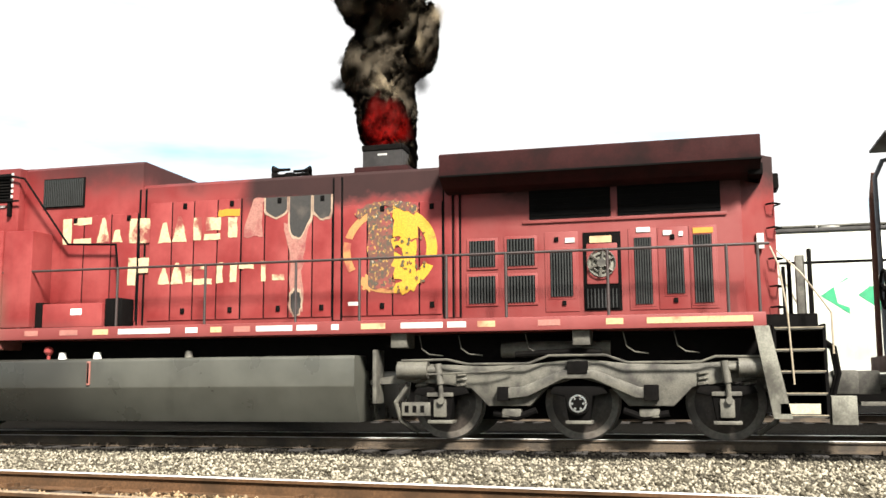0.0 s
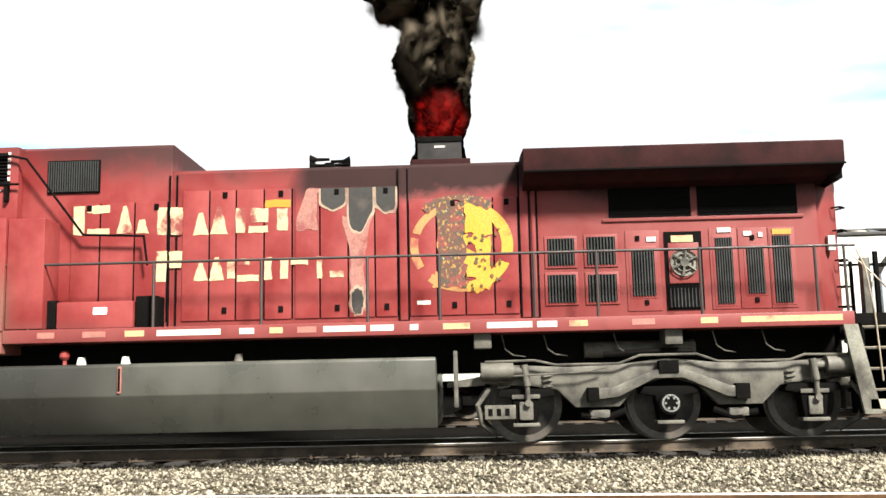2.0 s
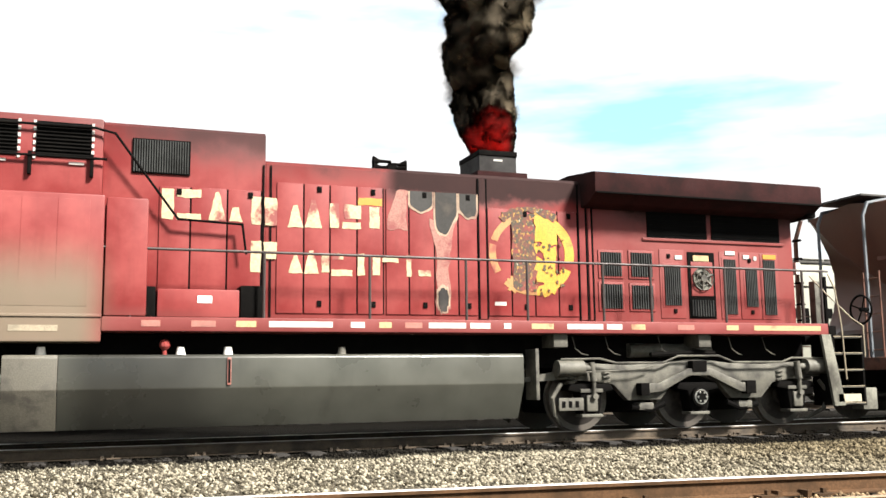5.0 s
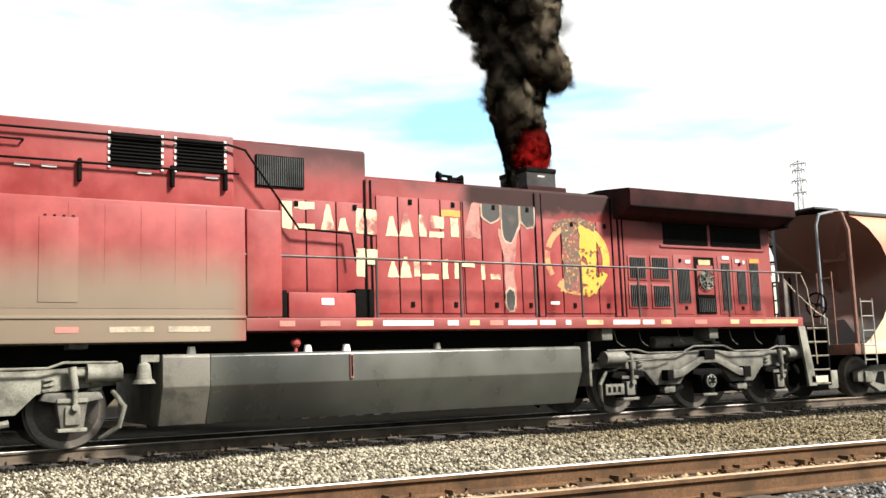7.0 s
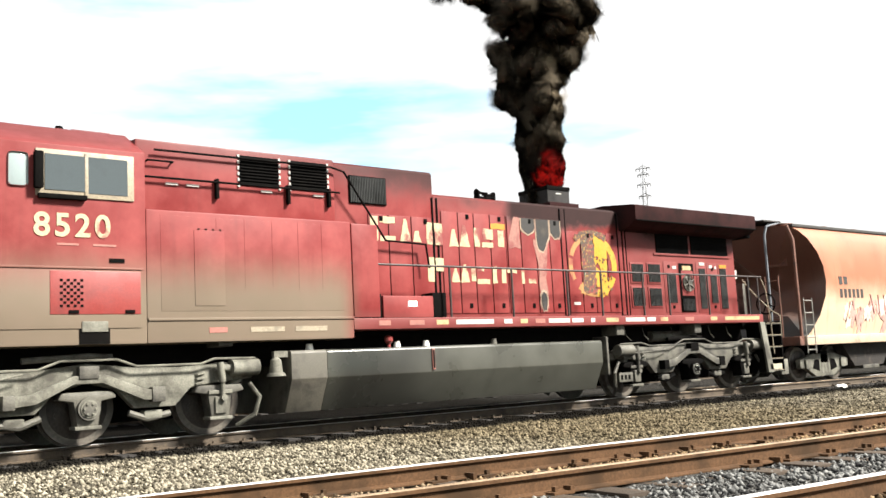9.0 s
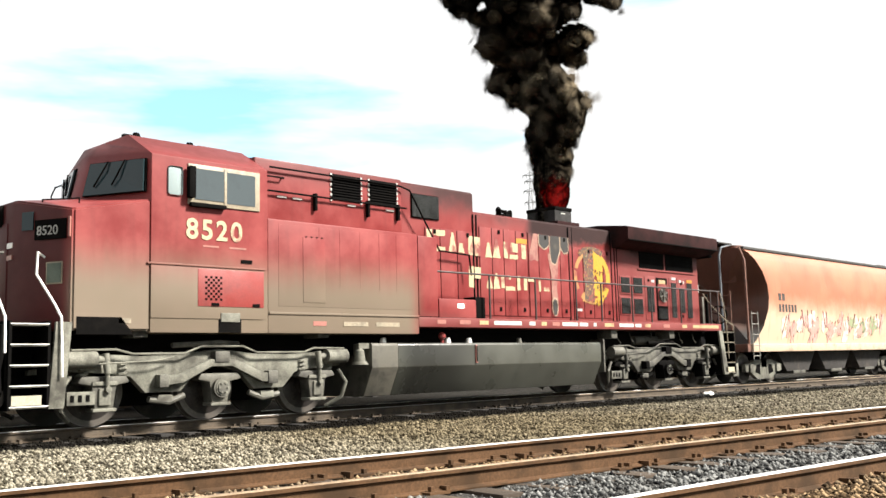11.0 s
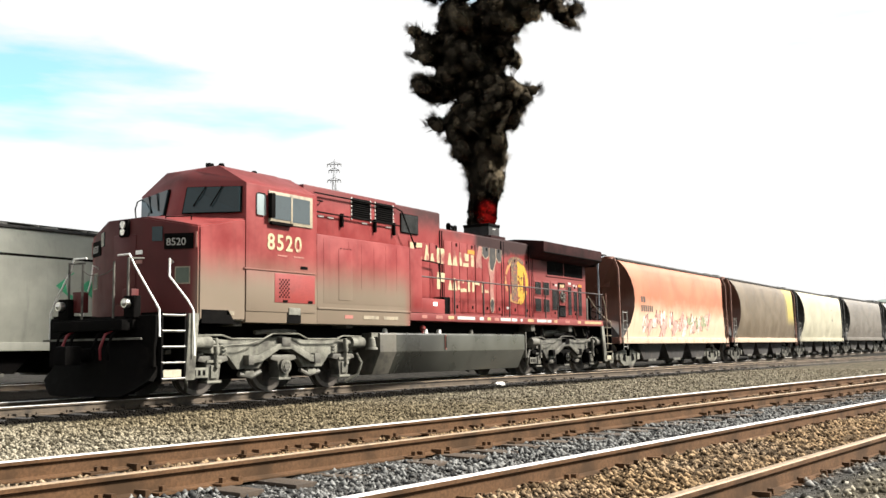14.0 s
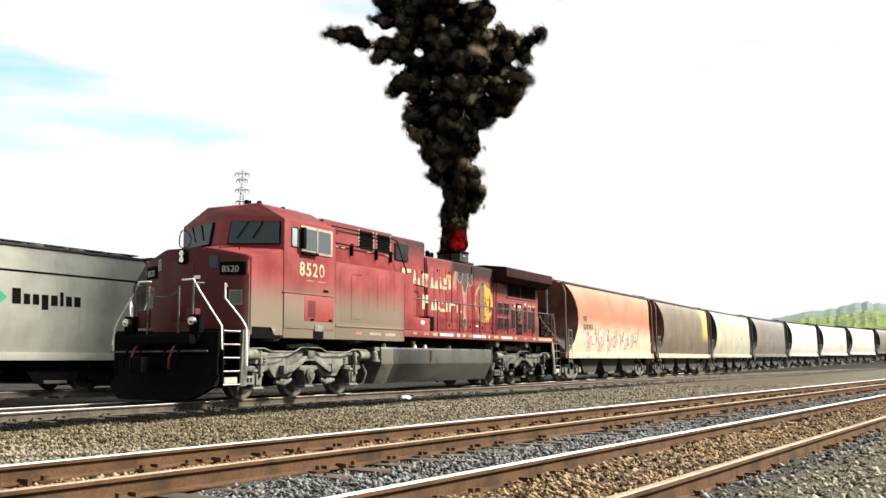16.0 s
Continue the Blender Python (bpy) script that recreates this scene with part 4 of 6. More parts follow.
for a, b in ((6.25, 7.46), (7.56, 9.02)):
    slab("radiator_intake", a, b, -HS - 0.015, -HS + 0.02, 3.42, 3.87, DARKVOID, bev=0.0, label="black radiator intake")
    for i in range(5):
        z = 3.47 + i * 0.085
        slab("intake_bar", a, b, -HS - 0.028, -HS - 0.012, z, z + 0.018, BLACK, bev=0)
slab("intake_ledge", 6.15, 9.1, -HS - 0.03, -HS, 3.36, 3.41, RED, bev=0.008)
for a, b in ((3.13, 3.25), (4.93, 5.05), (5.10, 5.16)):
    slab("hood_joint", a, b, -HS - 0.02, -HS + 0.01, 1.98, 4.25, RED)
for x in (-0.33, -0.22, 3.12, 3.26, 4.92, 5.07, 5.18):
    slab("joint_gap", x - 0.012, x + 0.012, -HS - 0.024, -HS, 1.98, 4.25, DARKVOID, bev=0)

SEAMS = [(-1.83, -1.383, 3.85), (-1.383, -0.859, 3.85), (-0.859, -0.36, 3.85), (-0.14, 0.277, 4.0), (0.277, 0.68, 4.0), (0.68, 1.104, 4.0), (1.104, 1.525, 4.0), (1.56, 1.942, 4.0), (1.942, 2.364, 4.0), (2.364, 2.765, 4.0), (2.765, 3.10, 4.0), (3.27, 3.685, 3.78), (3.685, 4.10, 3.78), (4.10, 4.529, 3.78), (4.529, 4.90, 3.78)]
DOOR_Y = -HS - 0.022
for i, (a, b, t) in enumerate(SEAMS):
    for s in (-1, 1):
        slab("hood_door", a + 0.012, b - 0.012, s * HS - 0.022, s * HS + 0.022, 2.04, t, RED, bev=0.006)
    slab("door_shadow_gap", b - 0.012, b + 0.012, -HS - 0.008, -HS, 2.04, t, DARKVOID, bev=0)
    if i % 2 == 0:
        x = b - 0.2
        for z in (2.14, t - 0.12):
            slab("door_latch", x, x + 0.07, DOOR_Y - 0.018, DOOR_Y, z, z + 0.09, BLACK, bev=0.006)

# side vent of the raised hood
slab("side_vent", -2.21, -1.40, -HS - 0.03, -HS, 4.02, 4.53, BLACK, bev=0.01, label="dark louvred vent")
for i in range(22):
    x = -2.19 + i * 0.0355
    slab("vent_slat", x, x + 0.016, -HS - 0.045, -HS - 0.03, 4.04, 4.51, GRILLE, bev=0)


def grille(x0, x1, z0, z1, n):
    slab("grille_frame", x0 - 0.04, x1 + 0.04, -HS - 0.02, -HS, z0 - 0.04, z1 + 0.04, RED, bev=0.008)
    slab("grille_back", x0, x1, -HS - 0.024, -HS - 0.01, z0, z1, DARKVOID, bev=0)
    for i in range(n):
        x = x0 + (x1 - x0) * (i + 0.5) / n
        slab("grille_slat", x - 0.009, x + 0.009, -HS - 0.04, -HS - 0.024, z0, z1, GRILLE, bev=0)


for g in ((5.32, 5.72, 2.73, 3.13, 9), (5.90, 6.32, 2.73, 3.14, 9), (5.31, 5.72, 2.18, 2.59, 9), (5.90, 6.32, 2.18, 2.58, 9), (6.55, 6.885, 2.25, 2.94, 8), (7.78, 8.03, 2.11, 3.08, 7), (8.23, 8.48, 2.25, 2.93, 7), (8.615, 8.876, 2.11, 3.09, 7)):
    grille(*g)
for a, b in ((6.47, 6.97), (8.12, 8.55), (8.56, 8.95), (7.70, 8.10)):
    slab("radiator_door", a, b, -HS - 0.013, -HS, 2.03, 3.22, RED, bev=0.006)
for x, z, w in ((6.78, 3.05, 0.14), (7.82, 3.16, 0.2), (8.2, 3.10, 0.12), (8.42, 3.08, 0.06)):
    slab("warning_label", x, x + w, -HS - 0.028, -HS, z, z + 0.07, STRIP_MATS[2], bev=0)
slab("warning_label", 8.62, 8.9, -HS - 0.03, -HS, 3.11, 3.19, ORANGE, bev=0)
for x, z in ((6.72, 2.12), (8.32, 2.12), (6.62, 3.07), (8.3, 3.04)):
    slab("door_latch", x, x + 0.06, -HS - 0.035, -HS, z, z + 0.07, BLACK, bev=0.006)
# fan bay
slab("fan_bay", 7.04, 7.59, -HS - 0.016, -HS, 2.03, 3.19, BLACK, bev=0.005, label="open bay with a small cooling fan")
slab("fan_plate", 7.09, 7.54, -HS - 0.03, -HS, 2.42, 3.02, RED, bev=0.01)
slab("warning_label", 7.14, 7.46, -HS - 0.036, -HS, 3.03, 3.13, STRIP_MATS[1], bev=0)
for r in (0.20, 0.13):
    part("fan_guard_ring", tube(B(), [(7.31 + r * math.cos(a * math.pi / 12), -HS - 0.07, 2.72 + r * math.sin(a * math.pi / 12)) for a in range(25)], 0.010, 5), GRIME, loco)
for a in range(6):
    c, d = math.cos(a * math.pi / 3 + 0.4), math.sin(a * math.pi / 3 + 0.4)
    part("fan_spoke", tube(B(), [(7.31 + 0.06 * c, -HS - 0.075, 2.72 + 0.06 * d), (7.31 + 0.20 * c, -HS - 0.07, 2.72 + 0.20 * d)], 0.022, 5), GRIME, loco)
part("fan_hub", cyl(B(), (7.31, -HS - 0.10, 2.72), (7.31, -HS - 0.02, 2.72), 0.065, n=14), GRIME, loco)
part("fan_disc", cyl(B(), (7.31, -HS - 0.05, 2.72), (7.31, -HS - 0.025, 2.72), 0.19, n=24), DUSTY, loco, "dusty round fan plate")
slab("bay_grille", 7.07, 7.56, -HS - 0.03, -HS, 2.06, 2.36, DARKVOID, bev=0)
for i in range(9):
    slab("grille_slat", 7.09 + i * 0.052, 7.105 + i * 0.052, -HS - 0.042, -HS - 0.03, 2.07, 2.35, GRILLE, bev=0)

# roof gear
STACKSTEEL = plain("scorched_stack_steel", (0.012, 0.0105, 0.010), 0.9)
for x0, x1, y0, y1 in ((3.40, 3.46, -0.45, 0.45), (4.02, 4.08, -0.45, 0.45), (3.46, 4.02, -0.45, -0.39), (3.46, 4.02, 0.39, 0.45)):
    slab("exhaust_stack_wall", x0, x1, y0, y1, 4.30, 4.83, STACKSTEEL, bev=0, label="scorched wall of the open exhaust stack")
slab("stack_base", 3.30, 4.22, -0.6, 0.6, 4.32, 4.50, MAROON, bev=0.02)
for x0, x1, y0, y1 in ((3.385, 3.42, -0.47, 0.47), (4.06, 4.095, -0.47, 0.47), (3.42, 4.06, -0.47, -0.44), (3.42, 4.06, 0.44, 0.47)):
    slab("stack_rim", x0, x1, y0, y1, 4.80, 4.89, BLACK, bev=0.01)
slab("stack_label", 3.66, 3.82, -0.458, -0.449, 4.71, 4.74, STRIP_MATS[2], bev=0)
horn = B()
for x, d, z in ((1.95, -1, 4.66), (1.95, 1, 4.66), (1.95, -1, 4.56), (1.95, 1, 4.60)):
    cyl(horn, (x, 0.08 * d, z), (x + d * 0.20, 0.08 * d, z), 0.025, 0.03, 10)
    cyl(horn, (x + d * 0.20, 0.08 * d, z), (x + d * 0.31, 0.08 * d, z), 0.03, 0.085, 14)
box(horn, 1.88, 2.02, -0.12, 0.12, 4.33, 4.60)
part("air_horn", horn, BLACK, loco, "black cluster of air horns")
slab("lift_eye", 6.9, 7.0, -0.6, -0.5, 4.48, 4.55, BLACK)

PALE_EDGE = plain("blistered_edge_paint", (0.259, 0.187, 0.13), 0.7, scale=6, dirt=(0.13, 0.0576, 0.0432))
FADED = plain("faded_yellow_paint", (0.302, 0.144, 0.0432), 0.6, scale=7, dirt=(0.18, 0.04, 0.022), dirt_at=(0.5, 0.64))
# painted company name and emblem: plain worn shapes, no lettering
LY = DOOR_Y - 0.004


def decal(name, pts, mat, lift=0.0, label=""):
    return part(name, prism(B(), pts, LY - lift - 0.002, LY - lift + 0.001, "y"), mat, loco, label)


def rect(x0, x1, z0, z1):
    return [(x0, z0), (x1, z0), (x1, z1), (x0, z1)]


def chipped(pts, seed, amount=0.018):
    """An outline with worn, uneven edges."""
    out = []
    for k, (p, q) in enumerate(zip(pts, pts[1:] + pts[:1])):
        for i in range(6):
            t = i / 6
            x, z = p[0] + (q[0] - p[0]) * t, p[1] + (q[1] - p[1]) * t
            out.append((x + amount * noise.noise((x * 9, z * 9, seed)), z + amount * noise.noise((x * 9, z * 9, seed + 5))))
    return out


def trapeze(x0, x1, z0, z1, k):
    w = x1 - x0
    return [(x0, z0), (x1, z0), (x1 - w * k, z1), (x0 + w * k, z1)]


NAME_BARS = [rect(-1.79, -1.62, 3.37, 3.81), rect(-1.58, -1.24, 3.36, 3.46), rect(-1.58, -1.24, 3.70, 3.82), trapeze(-1.13, -0.88, 3.38, 3.80, 0.42), trapeze(-0.84, -0.64, 3.38, 3.58, 0.3),
             rect(-0.51, -0.37, 3.34, 3.76), rect(-0.31, -0.13, 3.34, 3.76), trapeze(0.03, 0.27, 3.33, 3.66, 0.36), trapeze(0.29, 0.56, 3.33, 3.76, 0.38), rect(0.68, 0.82, 3.34, 3.72), rect(0.87, 1.17, 3.34, 3.44), rect(0.90, 1.17, 3.50, 3.71),
             rect(-0.51, -0.36, 2.63, 3.10), rect(-0.32, -0.13, 2.84, 3.09), trapeze(0.05, 0.26, 2.63, 2.90, 0.35), trapeze(0.28, 0.51, 2.63, 2.98, 0.38), rect(0.55, 0.67, 2.66, 2.94), rect(0.70, 1.03, 2.61, 2.71), rect(0.72, 0.88, 2.86, 2.95),
             rect(1.11, 1.22, 2.63, 2.96), rect(1.35, 1.47, 2.63, 2.95), rect(1.50, 1.77, 2.84, 2.95), rect(1.90, 1.98, 2.63, 2.96), rect(2.09, 2.30, 2.64, 2.73)]
for k, sh in enumerate(NAME_BARS):
    decal("name_bar", chipped(sh, k * 1.7), CREAM)
decal("name_bar", chipped(rect(1.12, 1.50, 3.72, 3.83), 8.0), ORANGE)
decal("name_bar", chipped(rect(1.30, 1.46, 3.36, 3.70), 9.0), CREAM)
# scorched and blistered paint under the exhaust
PINK = plain("blistered_pink_paint", (0.216, 0.0936, 0.072), 0.7, scale=6, dirt=(0.151, 0.036, 0.0324), dirt_at=(0.5, 0.62))
decal("blistered_paint", chipped([(1.58, 3.36), (1.90, 3.36), (1.92, 3.98), (1.72, 3.98)], 2.0, 0.06), PINK)
decal("blistered_paint", chipped([(2.40, 2.10), (2.62, 2.10), (2.60, 2.9), (2.72, 3.55), (2.28, 3.55), (2.40, 2.9)], 3.0, 0.06), PINK)


def scorch(x0, x1, deep, seed, grow):
    """Burnt paint below the door tops with a scalloped lower edge."""
    pts = [(x0 - grow, 3.985), (x0 - grow, 3.7)]
    for i in range(25):
        t = i / 24
        x = x0 - grow + (x1 - x0 + 2 * grow) * t
        pts.append((x, 3.985 - deep * (0.62 + 0.38 * math.sin(math.pi * t) ** 0.5) * (1 + 0.5 * noise.noise((x * 3.1, seed, 0.0)) + 0.25 * noise.noise((x * 8, seed, 1.0))) - grow))
    return pts + [(x1 + grow, 3.7), (x1 + grow, 3.985)]


for x0, x1, deep, seed in ((1.96, 2.33, 0.30, 1.0), (2.38, 2.74, 0.62, 2.0), (2.79, 3.08, 0.36, 3.0)):
    decal("blistered_edge", scorch(x0, x1, deep, seed, 0.03), PALE_EDGE, 0.002)
    decal("scorch_mark", scorch(x0, x1, deep, seed, 0.0), BURNT, 0.005, "dark scorched paint")
decal("blistered_edge", blob(2.50, 2.28, 0.12, 0.23, 21.0, 0.3), PALE_EDGE, 0.002)
decal("scorch_mark", blob(2.50, 2.27, 0.09, 0.19, 21.0, 0.3), BURNT, 0.005)
# emblem: a worn yellow disc, its one half burnt away, with a broken rim
for i in range(60):
    a0, a1 = i * math.pi / 30, (i + 1) * math.pi / 30
    k = noise.noise((i * 0.35, 4.4, 1.0))
    east = math.cos(a0 + 0.05) > 0.12
    r0, r1 = (0.60, 0.77) if east else (0.64, 0.76)
    if (east and k > -0.45) or (not east and k > -0.35):
        decal("emblem_rim", [(4.05 + r * math.cos(a), 3.06 + r * 0.9 * math.sin(a)) for r, a in ((r1, a0), (r1, a1), (r0, a1), (r0, a0))], YELLOW if east else FADED)
decal("emblem_field", chipped([(4.11, 3.25), (4.52, 3.2), (4.50, 3.66), (4.36, 3.74), (4.11, 3.74)], 5.0, 0.05), YELLOW, 0.002)
decal("emblem_field", chipped([(4.24, 2.38), (4.50, 2.38), (4.46, 3.2), (4.16, 3.2), (4.30, 2.9)], 6.0, 0.08), YELLOW, 0.0028)
decal("emblem_field", chipped([(3.86, 2.72), (4.28, 2.60), (4.30, 2.95), (3.98, 3.02)], 7.0, 0.09), YELLOW, 0.0036)
decal("emblem_field", blob(4.03, 3.13, 0.16, 0.10, 33.0, 0.6, 30), YELLOW, 0.0044)
decal("emblem_field", blob(3.72, 2.55, 0.10, 0.12, 35.0, 0.6, 30), FADED, 0.003)


def worn_emblem():
    """Blistered paint: red ground, brown scorching and scraps of yellow, in patches of a few centimetres."""
    n = Nodes("blistered_emblem_paint")
    a, b, wide = n.noise(13, 4, 0.6), n.noise(21, 3, 0.6, (1.0, 1.0, 0.7)), n.noise(3.0, 3)
    col = n.mix(n.range(wide, 0.4, 0.6), (0.14, 0.026, 0.020), (0.075, 0.030, 0.018))
    col = n.mix(n.range(a, 0.47, 0.55), col, (0.040, 0.032, 0.020))
    col = n.mix(n.range(b, 0.57, 0.64), col, (0.26, 0.145, 0.03))
    col = n.mix(n.range(a, 0.66, 0.70), col, (0.30, 0.25, 0.18))
    n.bump(a, 0.6, 0.004)
    return n.finish(col, 0.8)


BLISTER = worn_emblem()
decal("blistered_emblem", chipped([(3.70, 2.46), (4.10, 2.44), (4.12, 2.9), (4.10, 3.74), (3.70, 3.74)], 12.0, 0.10), BLISTER, 0.005)
arc = [(math.radians(a), 0.80) for a in range(50, 136, 6)] + [(math.radians(a), 0.66) for a in range(134, 48, -6)]
decal("blistered_emblem", chipped([(4.02 + r * math.cos(a), 3.10 + r * 0.95 * math.sin(a)) for a, r in arc], 14.0, 0.06), BLISTER, 0.007)
rng = random.Random(12)
FLECKS = [BURNT, FADED, plain("olive_fleck", (0.055, 0.042, 0.016), 0.8), plain("brown_fleck", (0.10, 0.045, 0.014), 0.8)]
for k in range(34):
    decal("scorch_fleck", blob(rng.uniform(4.08, 4.62), rng.uniform(2.4, 3.3), rng.uniform(0.008, 0.034), rng.uniform(0.010, 0.036), 300 + k, 0.7, 14), FLECKS[rng.choice((2, 3, 3))], 0.010 + 0.0002 * k)
slab("small_marker", 3.38, 3.58, DOOR_Y - 0.006, DOOR_Y, 2.20, 2.26, STRIP_MATS[2], bev=0)

# boxes on the walkway
slab("red_cabinet", -2.54, -1.99, -WS + 0.01, -HS, 1.94, 3.56, RED, bev=0.03, label="tall red cabinet")
slab("tool_box", -1.84, -0.72, -1.42, -HS, 1.94, 2.33, RED, bev=0.02, label="red tool box with a white label")
slab("tool_box_label", -1.30, -1.10, -1.428, -1.41, 2.14, 2.24, WHITE, bev=0)
slab("dark_box", -2.02, -1.86, -1.40, -HS, 1.94, 2.36, BLACK, bev=0.01)
slab("dark_box", -0.70, -0.38, -1.38, -HS, 1.94, 2.40, BLACK, bev=0.02)

# handrails
for s in (-1, 1):
    y = s * (WS - 0.04)
    part("handrail", tube(B(), [(-2.69, y, 2.87), (9.62, y, 2.86)], 0.020), HANDRAIL, loco, "long dark handrail")
    for x in (-2.2, -0.39, 1.17, 2.70, 3.73, 5.08, 5.97, 7.43, 9.05, 9.46):
        part("handrail_post", tube(B(), [(x, y, 1.74), (x, y, 2.87)], 0.022), HANDRAIL, loco)
    u = s * 1.25
    part("body_handrail", tube(B(), [(-6.1, u, 4.14), (-2.55, u, 4.14)], 0.018), BLACK, loco)
    part("body_handrail", tube(B(), [(-5.9, u, 4.57), (-2.72, u, 4.58), (-2.45, u, 4.52), (-1.57, s * 1.2, 3.35), (-0.66, s * 1.2, 3.31), (-0.60, s * 1.2, 2.87)], 0.018), BLACK, loco)
    for x in (-4.85, -3.55, -2.75):
        part("rail_bracket", box(B(), x - 0.025, x + 0.025, min(u, u - s * 0.09), max(u, u - s * 0.09), 3.88, 4.20, 0.006), BLACK, loco)
    part("grab_iron", tube(B(), [(-6.0, s * 1.16, 4.40), (-6.0, u, 4.40), (-5.6, u, 4.40), (-5.6, s * 1.16, 4.40)], 0.014, 6), BLACK, loco)

# fuel tank
tank = [(-1.47, 1.42), (-1.50, 1.38), (-1.50, 0.96), (-1.24, 0.42), (1.24, 0.42), (1.50, 0.96), (1.50, 1.38), (1.47, 1.42)]
part("fuel_tank", prism(B(), tank, -3.08, 3.65, "x", 0.015), TANKGREY, loco, "grey-green fuel tank with streaks")
part("tank_front_end", prism(B(), tank, -3.76, -3.082, "x", 0.015), TANKPALE, loco, "paler dusty end of the tank")
slab("sight_glass", -0.885, -0.83, -1.53, -1.49, 1.0, 1.38, STRIP_MATS[0], bev=0.01)
slab("sight_glass_core", -0.873, -0.842, -1.536, -1.52, 1.03, 1.35, BLACK, bev=0)
for x in (-1.5, -0.85, 0.8, -3.3):
    part("filler_cap", cyl(B(), (x, -1.3, 1.42), (x, -1.3, 1.53), 0.07, 0.05, 12), WHITE if x < 0 else GRIME, loco)
part("filler_valve", cyl(ball(B(), (-1.72, -1.36, 1.56), 0.08, 10), (-1.72, -1.36, 1.4), (-1.72, -1.36, 1.56), 0.03, n=8), RED_CLEAN, loco)
bell = B()
cyl(bell, (-4.0, -1.42, 1.02), (-4.0, -1.42, 1.08), 0.16, 0.13, 18), cyl(bell, (-4.0, -1.42, 1.08), (-4.0, -1.42, 1.28), 0.11, 0.085, 18)
cyl(bell, (-4.0, -1.42, 1.28), (-4.0, -1.42, 1.34), 0.085, 0.03, 18), box(bell, -4.05, -3.8, -1.46, -1.38, 1.32, 1.42)
part("bell", bell, DUSTY, loco, "dusty warning bell")
for x in (4.6, 5.2, 6.2, 7.6, 8.3):
    part("hanging_cable", tube(B(), [(x, -1.3, 1.72), (x + 0.05, -1.32, 1.5), (x + 0.16, -1.32, 1.42), (x + 0.34, -1.2, 1.40)], 0.010, 6), GRIME, loco)
for x in (-8.6, -5.0, 4.2, 6.9):
    slab("frame_bracket", x, x + 0.25, -1.45, -1.0, 1.52, 1.74, GRIME, bev=0.02)
slab("air_reservoir_strap", 3.9, 3.96, -1.4, -1.0, 0.7, 1.5, GRIME)
part("air_reservoir", cyl(B(), (5.8, -1.0, 1.48), (7.4, -1.0, 1.48), 0.12, n=16), GRIME, loco)

AXLES = (-2.03, 0.0, 2.03)
RIM = plain("worn_wheel_rim", (0.105, 0.092, 0.075), 0.5, 0.2, scale=4, dirt=(0.05, 0.042, 0.034), dirt_at=(0.45, 0.6))


def wheelset(parent, x, r, z, gauge_half, mat):
    bm = B()
    for s in (-1, 1):
        y = s * gauge_half
        cyl(bm, (0, y - s * 0.02, 0), (0, y + s * 0.10, 0), r, n=40)
        cyl(bm, (0, y - s * 0.05, 0), (0, y - s * 0.02, 0), r + 0.028, n=40)
        cyl(bm, (0, y + s * 0.09, 0), (0, y + s * 0.104, 0), r * 0.86, r * 0.80, 40)
        cyl(bm, (0, y + s * 0.09, 0), (0, y + s * 0.15, 0), r * 0.32, r * 0.24, 24)
        for k in range(5):
            a = k * math.pi * 0.4
            cyl(bm, (r * 0.55 * math.cos(a), y + s * 0.10, r * 0.55 * math.sin(a)), (r * 0.55 * math.cos(a), y + s * 0.112, r * 0.55 * math.sin(a)), 0.05, n=10)
    cyl(bm, (0, -gauge_half, 0), (0, gauge_half, 0), 0.09, n=12)
    for f in bm.faces:
        c = f.calc_center_median()
        if math.hypot(c.x, c.z) > r * 0.83 and abs(f.normal.y) < 0.98 or any(math.hypot(v.co.x, v.co.z) > r * 0.95 for v in f.verts):
            f.material_index = 1
    ob = new("wheelset", mesh_of("wheelset", bm, mat, RIM))
    ob.parent = parent
    tagged(ob, "steel wheels on an axle")
    ob.matrix_basis = pose(x, 0, z)
    return ob


def coil(bm, c, r, z0, z1, turns):
    pts = [(c[0] + r * math.cos(i * 0.8), c[1] + r * math.sin(i * 0.8), z0 + (z1 - z0) * i / (turns * 8)) for i in range(turns * 8 + 1)]
    tube(bm, pts, 0.022, 5)


